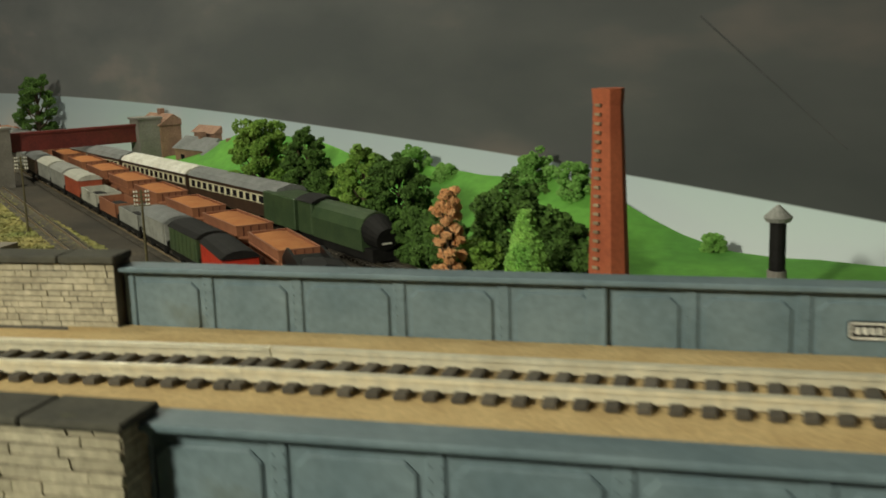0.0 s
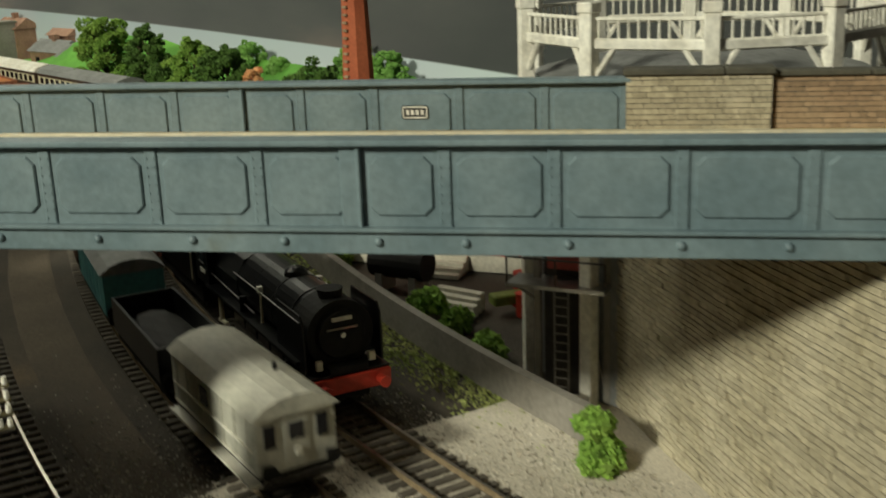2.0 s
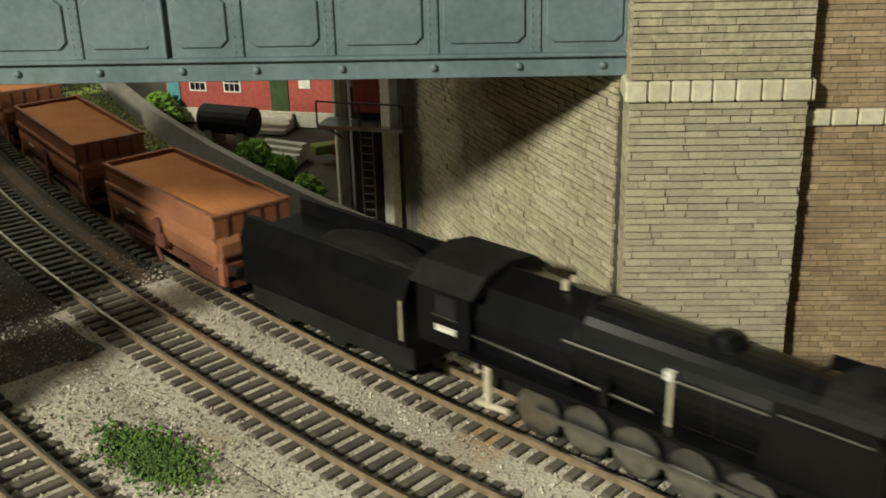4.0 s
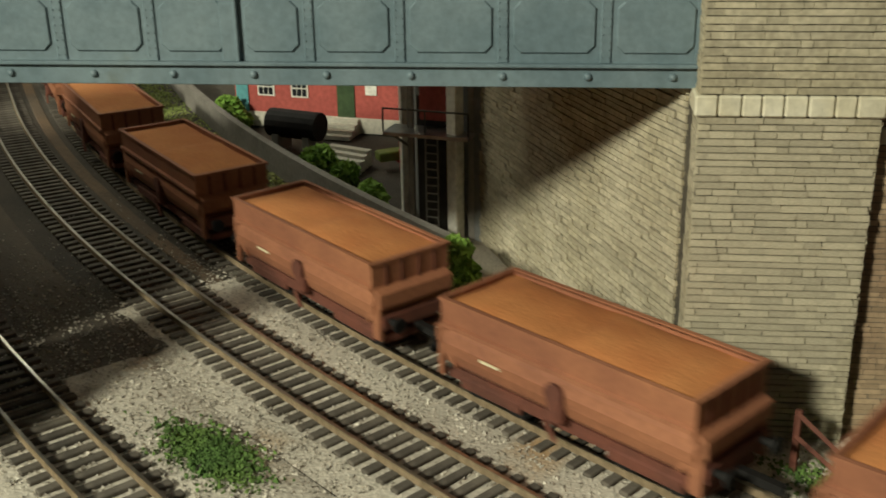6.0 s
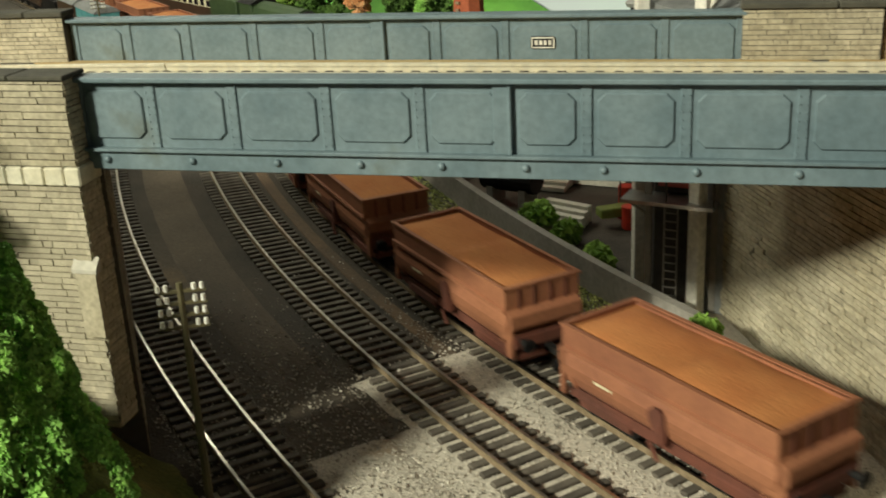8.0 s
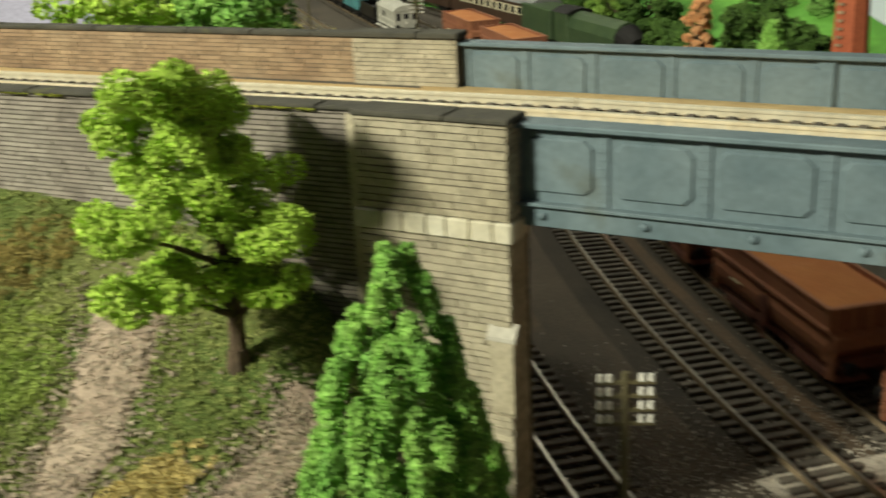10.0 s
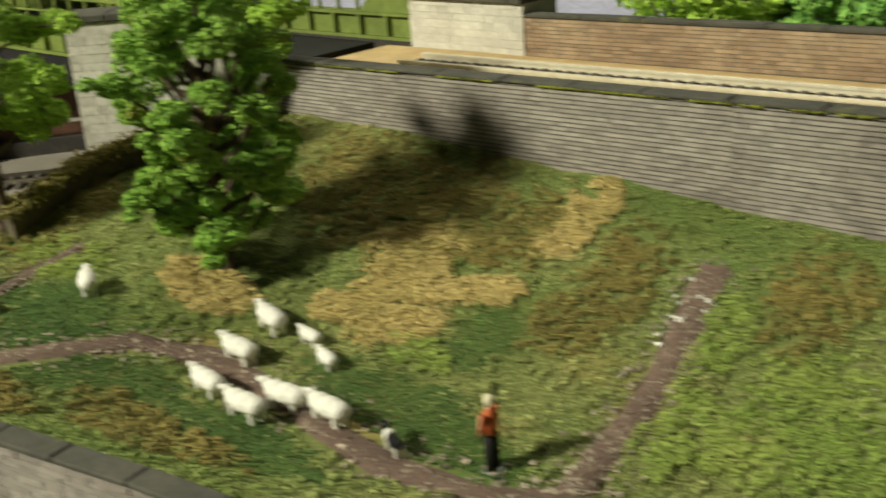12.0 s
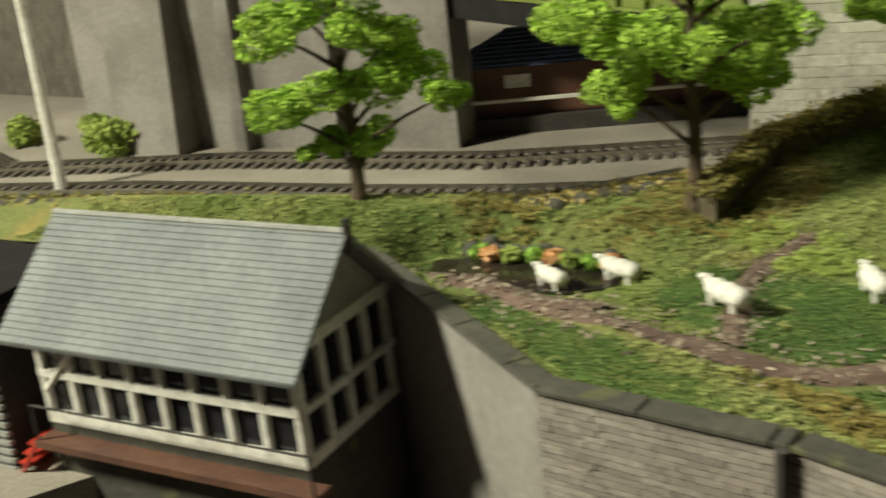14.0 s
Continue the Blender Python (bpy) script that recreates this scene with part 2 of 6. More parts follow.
def box(bm, x0, x1, y0, y1, z0, z1, bevel=0.0):
    made = bmesh.ops.create_cube(bm, size=1)["verts"]
    bmesh.ops.scale(bm, vec=(x1 - x0, y1 - y0, z1 - z0), verts=made)
    bmesh.ops.translate(bm, vec=((x0 + x1) / 2, (y0 + y1) / 2, (z0 + z1) / 2), verts=made)
    if bevel:
        edges = {e for v in made for e in v.link_edges}
        bmesh.ops.bevel(bm, geom=list(edges), offset=bevel, segments=1, affect="EDGES")
    return bm


def boxes(*rows, bevel=0.0):
    bm = bmesh.new()
    for r in rows:
        box(bm, *r, bevel=bevel)
    return bm


def rod(bm, a, b, r0, r1=None, n=8):
    a, b = Vector(a), Vector(b)
    made = bmesh.ops.create_cone(bm, cap_ends=True, segments=n, radius1=r0, radius2=r0 if r1 is None else r1, depth=(b - a).length)["verts"]
    bmesh.ops.transform(bm, matrix=Matrix.Translation((a + b) / 2) @ (b - a).to_track_quat("Z", "Y").to_matrix().to_4x4(), verts=made)
    return bm


def rods(*rows, n=8):
    bm = bmesh.new()
    for r in rows:
        rod(bm, *r, n=n)
    return bm


def extrude(profile, a, b, axis="x", close=True):
    """A profile (pairs across the axis) drawn from a to b along x, y or z."""
    bm = bmesh.new()
    put = {"x": lambda u, v, w: (w, u, v), "y": lambda u, v, w: (u, w, v), "z": lambda u, v, w: (u, v, w)}[axis]
    ring = [[bm.verts.new(put(u, v, w)) for u, v in profile] for w in (a, b)]
    n = len(profile)
    for i in range(n if close else n - 1):
        j = (i + 1) % n
        bm.faces.new((ring[0][i], ring[0][j], ring[1][j], ring[1][i]))
    if close:
        bm.faces.new(ring[0]), bm.faces.new(ring[1])
    return bm


def raw(name, verts, faces, material, parent=None, label="", smooth=False):
    """One mesh from computed arrays, in centimetres."""
    me = bpy.data.meshes.new(name)
    me.from_pydata((np.asarray(verts) * CM).tolist(), [], np.asarray(faces).tolist() if not isinstance(faces, list) else faces)
    me.materials.append(M[material])
    if smooth:
        me.polygons.foreach_set("use_smooth", [True] * len(me.polygons))
    ob = new(name, me)
    ob.parent = parent
    return tagged(ob, label)


rng = np.random.default_rng(4)
CUBE = np.array([(x, y, z) for x in (0, 1) for y in (0, 1) for z in (0, 1)], float)
CUBE_FACES = np.array([(0, 1, 3, 2), (4, 6, 7, 5), (0, 4, 5, 1), (2, 3, 7, 6), (0, 2, 6, 4), (1, 5, 7, 3)])


def courses(length, height, course, mean, proud=0.03, gap=0.02, tall=0.15, bed=0.02):
    """Stones of a coursed wall, as rows of u0, u1, w0, w1, proud: u along the wall, w up."""
    out, w, k = [], 0.0, 0
    while w < height - 0.03:
        h = min(course * rng.uniform(1 - tall, 1 + tall), height - w)
        u = -mean * rng.uniform(0, 1)
        while u < length:
            step = mean * rng.choice((0.5, 0.8, 1.0, 1.3, 1.9)) * rng.uniform(0.85, 1.15)
            a, b = max(u, 0), min(u + step, length)
            if b - a > 0.06:
                out.append((a + gap / 2, b - gap / 2, w + bed / 2, w + h - bed / 2, proud * rng.uniform(0.3, 1.3)))
            u += step
        w += h
    return np.array(out)


def stone_face(name, a, b, z0, z1, course, mean, material, parent, backing, proud=0.03, gap=0.02, top=None, pieces=0, piece_material="stone_loose", bed=0.025):
    """Stones on the upright face from a to b (x, y); out of the wall is to the right of a to b. top(u): the height where it ends."""
    a, b = np.array(a, float), np.array(b, float)
    length = np.linalg.norm(b - a)
    along = np.array([*(b - a) / length, 0])
    out = np.array([along[1], -along[0], 0])
    rows = courses(length, z1 - z0, course, mean, proud, gap, 0.15 if bed < 0.05 else 0.05, bed)
    if top is not None:
        rows = rows[rows[:, 3] + z0 < np.array([top(u) for u in (rows[:, 0] + rows[:, 1]) / 2])]
    base = np.array([a[0], a[1], z0])
    if pieces:
        mid = np.abs((rows[:, 0] + rows[:, 1]) / 2 - length * 0.5) / length + np.abs((rows[:, 2] + rows[:, 3]) / 2 - (z1 - z0) * 0.62) / (z1 - z0)
        order = np.argsort(mid)
        mine, rows = rows[order[:pieces]], rows[order[pieces:]]
        kinds = []
        for k in range(12):
            me = boxes((-0.5, 0.5, -0.5, 0.5, -0.5, 0.5))
            for v in me.verts:
                v.co += Vector(rng.uniform(-0.04, 0.04, 3))
            kinds.append(finish(me, "stone", piece_material))
        turn = Matrix((along, out, (0, 0, 1))).transposed().to_4x4()
        for k, (u0, u1, w0, w1, d) in enumerate(mine):
            ob = new("stone", kinds[k % 12])
            ob.parent = parent
            place = base + along * (u0 + u1) / 2 + np.array([0, 0, (w0 + w1) / 2])
            ob.matrix_local = Matrix.Translation(Vector(place * CM)) @ turn @ Matrix.Diagonal((u1 - u0, 2 * d, w1 - w0, 1))
    n = len(rows)
    if n:
        c = CUBE[None] + rng.uniform(-0.03, 0.03, (n, 8, 3))
        u = rows[:, 0:1] + c[:, :, 0] * (rows[:, 1] - rows[:, 0])[:, None]
        w = rows[:, 2:3] + c[:, :, 2] * (rows[:, 3] - rows[:, 2])[:, None]
        d = -0.03 + c[:, :, 1] * (rows[:, 4] + 0.03)[:, None]
        v = base + u[..., None] * along + d[..., None] * out + w[..., None] * np.array([0, 0, 1])
        f = (CUBE_FACES[None] + 8 * np.arange(n)[:, None, None]).reshape(-1, 4)
        ob = raw(name, v.reshape(-1, 3), f, material, parent)
        tagged(ob, kind="stuff")
    return parent


def crumbs(centres, size, flat=1.0, squash=None):
    """Small tetrahedra at random turns round the centres: flock, leaves, chips."""
    n = len(centres)
    tet = np.array([(1, 1, 1), (1, -1, -1), (-1, 1, -1), (-1, -1, 1)], float)
    q = rng.normal(size=(n, 4))
    q /= np.linalg.norm(q, axis=1)[:, None]
    w, x, y, z = q.T
    R = np.stack([1 - 2 * (y * y + z * z), 2 * (x * y - z * w), 2 * (x * z + y * w), 2 * (x * y + z * w), 1 - 2 * (x * x + z * z), 2 * (y * z - x * w), 2 * (x * z - y * w), 2 * (y * z + x * w), 1 - 2 * (x * x + y * y)], -1).reshape(n, 3, 3)
    s = size * rng.uniform(0.5, 1.4, (n, 1, 1))
    shape = tet[None] * rng.uniform(0.4, 1.2, (n, 1, 3))
    v = np.einsum("nij,nkj->nki", R, shape) * s
    v[:, :, 2] *= flat
    v += np.asarray(centres)[:, None]
    f = (np.array([(0, 1, 2), (0, 3, 1), (0, 2, 3), (1, 3, 2)])[None] + 4 * np.arange(n)[:, None, None]).reshape(-1, 3)
    return v.reshape(-1, 3), f



# ---- the plan ----
CX, CY = 111.0, 116.0  # centre of the main line's curve
R1, R2, R3 = 166.4, 159.2, 154.9


def on_curve(radius, s):
    """Place and heading (degrees) at s along a track: the curve, then an easement into the straight yard."""
    turn = s / 155.0
    if turn > radians(-60):
        return CX + radius * math.sin(turn), CY - radius * math.cos(turn), math.degrees(turn)
    x, y, _ = CX + radius * math.sin(radians(-60)), CY - radius * math.cos(radians(-60)), 0
    left, h = (radians(-60) - turn) * 155.0, radians(-60)
    run = min(left, 16.0)
    x, y, left = x - run * math.cos(h), y - run * math.sin(h), left - run
    while left > 0:
        step = min(1.0, left)
        x, y, left = x - step * math.cos(h), y - step * math.sin(h), left - step
        h = min(h + step / 70, radians(-45.5))
    return x, y, math.degrees(h)


POND = 7.55


def field_height(x, y):
    """The pasture rises from the main line's cutting to the embankment and westwards."""
    h = 5.3 - 0.215 * x + 0.62 * y - 0.0015 * x * x + 0.0011 * x * y + 0.0192 * y * y
    h += 0.35 * noise.noise((x * 0.15, y * 0.15, 0.3)) + 0.12 * noise.noise((x * 0.6, y * 0.6, 1.3))
    d = math.hypot(x - CX, y - CY) - R1
    k = min(max((d - 1.8) / 8.0, 0), 1)
    h *= k * k * (3 - 2 * k)
    h -= 0.9 * math.exp(-((x + 54) / 3.2) ** 2 - ((y + 19) / 2.6) ** 2)
    k = min(max((-x - 55) / 4.0, 0), 1)
    h += (min(h, 9.0) - h) * k
    if x < -28:
        d = y - front_edge(x) - 1.0
        h = min(max(h, min(8.2 - 0.45 * abs(d), 8.1)), 8.3 + 0.2 * max(d, 0))
    u, w = (x + 55.5) * 0.87 + (y + 18.7) * 0.49, -(x + 55.5) * 0.49 + (y + 18.7) * 0.87
    k = min(max((1.7 - math.hypot(u / 3.0, w / 1.5)) / 0.6, 0), 1)
    return h + (POND - h) * k * k * (3 - 2 * k)


# ---- ground and backdrop ----
def structure(name, bm, material, label=""):
    ob = part(name, bm, material, None, label)
    return tagged(ob, kind="structure")


def base_ground():
    n = 100
    xs = np.linspace(-300, 200, n)
    ys = np.linspace(-120, 330, n)
    v = [(x, y, 0.06 * noise.noise((x * 0.3, y * 0.3, 0)) - 0.1) for y in ys for x in xs]
    f = [(j * n + i, j * n + i + 1, (j + 1) * n + i + 1, (j + 1) * n + i) for j in range(n - 1) for i in range(n - 1)]
    tagged(raw("ground", v, f, "tarmac", None, "dark cinder ground of the model yard", True), kind="structure")


def band(name, inner, outer, s0, s1, z, material, label, step=1.5):
    """A strip of ground that follows the main line's curve."""
    v, f, k = [], [], 0
    n = int((s1 - s0) / step)
    across = 14
    for i in range(n + 1):
        s = s0 + (s1 - s0) * i / n
        for j in range(across + 1):
            r = inner + (outer - inner) * j / across
            x, y, _ = on_curve(r, s)
            v.append((x, y, z + 0.05 * noise.noise((x * 0.9, y * 0.9, 2)) - (0.12 if j in (0, across) else 0)))
    w = across + 1
    f = [(i * w + j, i * w + j + 1, (i + 1) * w + j + 1, (i + 1) * w + j) for i in range(n) for j in range(across)]
    return tagged(raw(name, v, f, material, None, label, True), kind="structure")


base_ground()
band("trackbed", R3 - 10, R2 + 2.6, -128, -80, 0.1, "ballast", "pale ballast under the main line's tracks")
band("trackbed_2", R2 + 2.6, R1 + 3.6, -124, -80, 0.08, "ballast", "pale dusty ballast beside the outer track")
# this band's colour carries part of the shade under the bridge
band("trackbed_3", R3 - 3.4, R1 + 3.6, -290, -124, 0.04, "cinder", "brown cinder trackbed, its colour darkened for the shade under the bridge")
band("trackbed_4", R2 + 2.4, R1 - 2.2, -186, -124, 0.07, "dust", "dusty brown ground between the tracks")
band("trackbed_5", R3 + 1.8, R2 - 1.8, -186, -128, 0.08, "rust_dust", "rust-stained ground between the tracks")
# loose ballast chips near the tracks
pts = []
for k in range(20000):
    s, r = rng.uniform(-126, -96), rng.uniform(R3 - 6, R1 + 2)
    x, y, _ = on_curve(r, s)
    pts.append((x, y, 0.13))
for k in range(3500):
    s, r = -126 - abs(rng.normal()) * 5, rng.uniform(R3 - 3, R1 + 2)
    x, y, _ = on_curve(r, s)
    pts.append((x, y, 0.13))
v, f = crumbs(pts, 0.04, 0.7)
tagged(raw("ballast_chips", v, f, "chip", None, "loose pale grey ballast chips"), kind="stuff")


def backdrop():
    """The painted sky board behind the layout: storm cloud above, a pale band, distant hills."""
    m = bpy.data.materials.new("painted_sky")
    m.use_nodes = True
    nt = m.node_tree
    n, l = nt.nodes, nt.links
    p = n["Principled BSDF"]
    p.inputs["Roughness"].default_value = 0.9
    co, sep = n.new("ShaderNodeTexCoord"), n.new("ShaderNodeSeparateXYZ")
    l.new(co.outputs["Object"], sep.inputs[0])
    cloud, wisp = n.new("ShaderNodeTexNoise"), n.new("ShaderNodeTexNoise")
    cloud.inputs["Scale"].default_value, cloud.inputs["Detail"].default_value, cloud.inputs["Roughness"].default_value = 7, 5, 0.5
    wisp.inputs["Scale"].default_value, wisp.inputs["Detail"].default_value = 2.2, 3
    for node, sx in ((cloud, 0.45), (wisp, 0.5)):
        mp = n.new("ShaderNodeMapping")
        mp.inputs["Scale"].default_value = (sx, sx, 1.3)
        l.new(co.outputs["Object"], mp.inputs["Vector"]), l.new(mp.outputs["Vector"], node.inputs["Vector"])
    grey = n.new("ShaderNodeValToRGB")
    e = grey.color_ramp.elements
    e[0].position, e[0].color = 0.35, (0.085, 0.09, 0.095, 1)
    e[1].position, e[1].color = 0.72, (0.2, 0.17, 0.16, 1)
    e.new(0.55).color = (0.115, 0.118, 0.12, 1)
    l.new(cloud.outputs["Fac"], grey.inputs["Fac"])
    def term(op, a, b, c=None):
        node = n.new("ShaderNodeMath")
        node.operation = op
        for k, q in enumerate((a, b, c)):
            if isinstance(q, float):
                node.inputs[k].default_value = q
            elif q is not None:
                l.new(q, node.inputs[k])
        return node.outputs["Value"]

    # the storm cloud's lower edge sinks eastwards in a slow bow
    bow = term("MULTIPLY_ADD", sep.outputs["X"], 0.0322, 0.0847)
    rise = term("MULTIPLY_ADD", sep.outputs["X"], bow, sep.outputs["Z"])
    height = term("MULTIPLY_ADD", wisp.outputs["Fac"], 0.008, rise)
    edge = n.new("ShaderNodeMapRange")
    edge.inputs["From Min"].default_value, edge.inputs["From Max"].default_value = 0.0482, 0.0502
    l.new(height, edge.inputs["Value"])
    pale = n.new("ShaderNodeMapRange")
    pale.data_type = "FLOAT_VECTOR"
    pale.inputs[7].default_value, pale.inputs[8].default_value = (0.0, 0.0, 0.0), (0.09, 0.09, 0.09)
    pale.inputs[9].default_value, pale.inputs[10].default_value = (0.74, 0.82, 0.83), (0.52, 0.62, 0.67)
    cmb = n.new("ShaderNodeCombineXYZ")
    for i in range(3):
        l.new(sep.outputs["Z"], cmb.inputs[i])
    l.new(cmb.outputs[0], pale.inputs[6])
    # cloud paint pales westwards; the range also offsets the lamps' falloff on the board
    west = n.new("ShaderNodeMapRange")
    west.inputs["From Min"].default_value, west.inputs["From Max"].default_value = 0.3, -1.7
    west.inputs["To Min"].default_value, west.inputs["To Max"].default_value = 0.42, 2.2
    l.new(sep.outputs["X"], west.inputs["Value"])
    tone = n.new("ShaderNodeHueSaturation")
    l.new(grey.outputs["Color"], tone.inputs["Color"]), l.new(west.outputs["Result"], tone.inputs["Value"])
    mix = n.new("ShaderNodeMix")
    mix.data_type = "RGBA"
    l.new(edge.outputs["Result"], mix.inputs["Factor"]), l.new(pale.outputs[1], mix.inputs["A"]), l.new(tone.outputs["Color"], mix.inputs["B"])
    l.new(mix.outputs["Result"], p.inputs["Base Color"])
    M["sky"] = m
    bm = bmesh.new()
    a, b = Vector((80, 22.7, 0)), Vector((-260, 249, 0))
    d = (b - a).normalized()
    out = Vector((d.y, -d.x, 0))
    ring = []
    for q in (a, b):
        for off in (0, 2):
            for z in (-1, 130):
                ring.append(bm.verts.new(q - out * -off + Vector((0, 0, z))))
    bmesh.ops.convex_hull(bm, input=ring)
    structure("backdrop", bm, "sky", "painted stormy sky board behind the railway")
    return a, d, out


BA, BD, BO = backdrop()


HILL_U = (80, 92, 96, 100, 105, 110, 114, 118, 129, 138, 150, 158, 166, 177, 190, 215)
HILL_Z = (1.3, 0.8, 0.5, 0.45, 1.3, 3.0, 4.5, 4.95, 4.5, 4.9, 5.0, 6.5, 6.8, 6.4, 3.0, 0.5)


def hills():
    """A low green hillside in relief against the sky board, higher to the west."""
    v, n = [], 150
    for i in range(n + 1):
        u = 60 + 160 * i / n
        z = float(np.interp(u, HILL_U, HILL_Z)) + 0.15 * noise.noise((u * 0.3, 1, 1))
        for j in range(6):
            q = BA + BD * u + BO * (-2.5 - 14.0 * (1 - j / 5))
            v.append((q.x, q.y, (z + 0.3) * (j / 5) ** 1.6 - 0.15))
    f = [(i * 6 + j, i * 6 + j + 1, (i + 1) * 6 + j + 1, (i + 1) * 6 + j) for i in range(n) for j in range(5)]
    tagged(raw("backdrop_hill", v, f, "hill", None, "bright green painted hillside under the sky board", True), kind="structure")
    # a thin dark line that runs down the painted board
    a, b = BA + BD * 105 + Vector((0, 0, 19.5)), BA + BD * 91.5 + Vector((0, 0, 9.2))
    structure("board_line", rods((a, b, 0.1, 0.05), n=6), "thin_line", "thin dark line down the painted sky board")


hills()


# ---- the blue girder bridge ----
GIRDER = 12.7
EDGES = {1: [0.0, 2.05, 4.55, 7.35, 10.1, 12.7], -1: [0.0, 2.4, 5.05, 7.8, 10.3, 12.7]}


def girder(name, x, y, label, plate):
    g = thing(name, x, y, 0, 0, label, "girder", "bridge girders")
    part("web", boxes((-GIRDER, GIRDER, 0.0, 0.35, 10.9, 12.9)), "girder", g)
    part("top_flange", boxes((-GIRDER - 0.1, GIRDER + 0.1, -0.3, 0.5, 12.88, 13.02), bevel=0.03), "girder", g)
    part("bottom_flange", boxes((-GIRDER, GIRDER, -0.26, 0.45, 10.86, 10.96), bevel=0.02), "girder", g)
    lower = part("lower_plate", boxes((-GIRDER, GIRDER, -0.1, 0.3, 10.3, 10.86), bevel=0.02), "girder", g)
    for u in (-11.9, -9.2, -6.6, -4.15, -1.85, 0.45, 2.5, 4.85, 7.35, 9.65, 11.9):
        bm = bmesh.new()
        bmesh.ops.create_uvsphere(bm, u_segments=10, v_segments=6, radius=0.115)
        bmesh.ops.translate(bm, vec=(u, -0.1, 10.6), verts=bm.verts)
        part("bolt", bm, "girder", lower, smooth=True)
    for sgn in (-1, 1):
        for i in range(5):
            a, b = EDGES[sgn][i] + 0.28, EDGES[sgn][i + 1] - 0.28
            c, z0, z1 = 0.2, 11.22, 12.62
            prof = [(a, z0 + c), (a + c, z0), (b - c, z0), (b, z0 + c), (b, z1 - c), (b - c, z1), (a + c, z1), (a, z1 - c)]
            bm = extrude([(sgn * u, w) for u, w in prof], -0.07, 0.05, "y")
            rim = [e for e in bm.edges if all(abs(v.co.y + 0.07) < 1e-5 for v in e.verts)]
            bmesh.ops.bevel(bm, geom=rim, offset=0.035, segments=1, affect="EDGES")
            part("panel", bm, "girder", g)
        for i in range(1, 6):
            u = sgn * EDGES[sgn][i] * (1 if i < 5 else 0.992)
            st = part("stiffener", boxes((u - 0.15, u + 0.15, -0.055, 0.02, 10.95, 12.9), bevel=0.025), "girder", g)
            bm = bmesh.new()
            for j in range(9):
                for du in (-0.09, 0.09):
                    bmesh.ops.create_icosphere(bm, subdivisions=1, radius=0.03, matrix=Matrix.Translation((u + du, -0.055, 11.1 + j * 0.21)))
            part("rivets", bm, "girder", st)
    part("joint_cover", boxes((-0.4, 0.05, -0.1, 0.02, 10.95, 12.9), (0.0, 0.1, -0.16, 0.0, 10.95, 12.9), bevel=0.025), "girder", g)
    bm = bmesh.new()
    for k in range(170):
        bmesh.ops.create_icosphere(bm, subdivisions=1, radius=0.022, matrix=Matrix.Translation((-GIRDER + 0.1 + k * 0.149, -0.02, 12.78)))
    part("rivet_line", bm, "girder", g)
    if plate:
        pl = part("number_plate", boxes((5.5 - 0.03, 6.35, -0.12, -0.05, 11.78, 12.22), bevel=0.06), "black", g, "black cast plate with a white rim")
        part("plate_rim", boxes((5.5, 6.32, -0.135, -0.1, 12.15, 12.19), (5.5, 6.32, -0.135, -0.1, 11.81, 11.85), (5.5, 5.54, -0.135, -0.1, 11.81, 12.19), (6.28, 6.32, -0.135, -0.1, 11.81, 12.19)), "white", pl)
        part("plate_bars", boxes(*[(5.62 + k * 0.16, 5.72 + k * 0.16, -0.135, -0.1, 11.92, 12.08) for k in range(4)]), "white", pl)
    return g


girder("bridge_girder", 0, 0, "blue-grey riveted plate girder with weathered raised panels", False)
girder("bridge_girder", -6.7, 10.7, "blue-grey riveted plate girder carrying a cast number plate", True)

skew = lambda y: -0.626 * y
bm = bmesh.new()
low = [bm.verts.new((x + skew(y), y, 11.0)) for x, y in ((-14.6, 0.45), (14.6, 0.45), (14.6, 10.6), (-14.6, 10.6))]
high = [bm.verts.new((v.co.x, v.co.y, 11.404)) for v in low]
bmesh.ops.convex_hull(bm, input=low + high)
structure("bridge_deck", bm, "cork", "buff cork deck of the girder bridge")


def prism(name, pts, z0, z1, material, label):
    return structure(name, extrude(pts, z0, z1, "z"), material, label)


prism("embankment_west", [(-56, -1.4), (-31, -0.5), (-16, 0.3), (-14.4, 1.4), (-19.8, 9.9), (-31, 9.6), (-56, 8.5)], 0, 11.4, "cork", "buff track bed on the embankment")
prism("embankment_east", [(13.4, 0.3), (60, 0.3), (60, 10.8), (8.6, 10.8)], 0, 11.4, "cork", "buff track bed on the embankment")


def straight_track(name, x0, x1, y, z, label):
    t = thing(name, 0, 0, 0, 0, label, "track")
    for dy in (-0.825, 0.825):
        part("rail", boxes((x0, x1, y + dy - 0.06, y + dy + 0.06, z + 0.1, z + 0.3), (x0, x1, y + dy - 0.11, y + dy + 0.11, z + 0.3, z + 0.4)), "brass_rail", t, "bright brassy rail")
    me = finish(boxes((-0.15, 0.15, -1.22, 1.22, 0, 0.15), bevel=0.02), "sleeper", "sleeper")
    x = x0
    while x < x1:
        ob = new("sleeper", me)
        ob.parent = t
        ob.location = (x * CM, y * CM, z * CM)
        x += 0.62
    return t


straight_track("upper_track", -14, 30, 7.1, 11.42, "single model track with bright brass rails on the bridge")
west_end = straight_track("upper_track", -37, 0, 0, 11.42, "single model track with bright rails behind the wall")
west_end.matrix_world = pose(-14 * CM, 7.1 * CM, 0, 0, 0, 3.0)


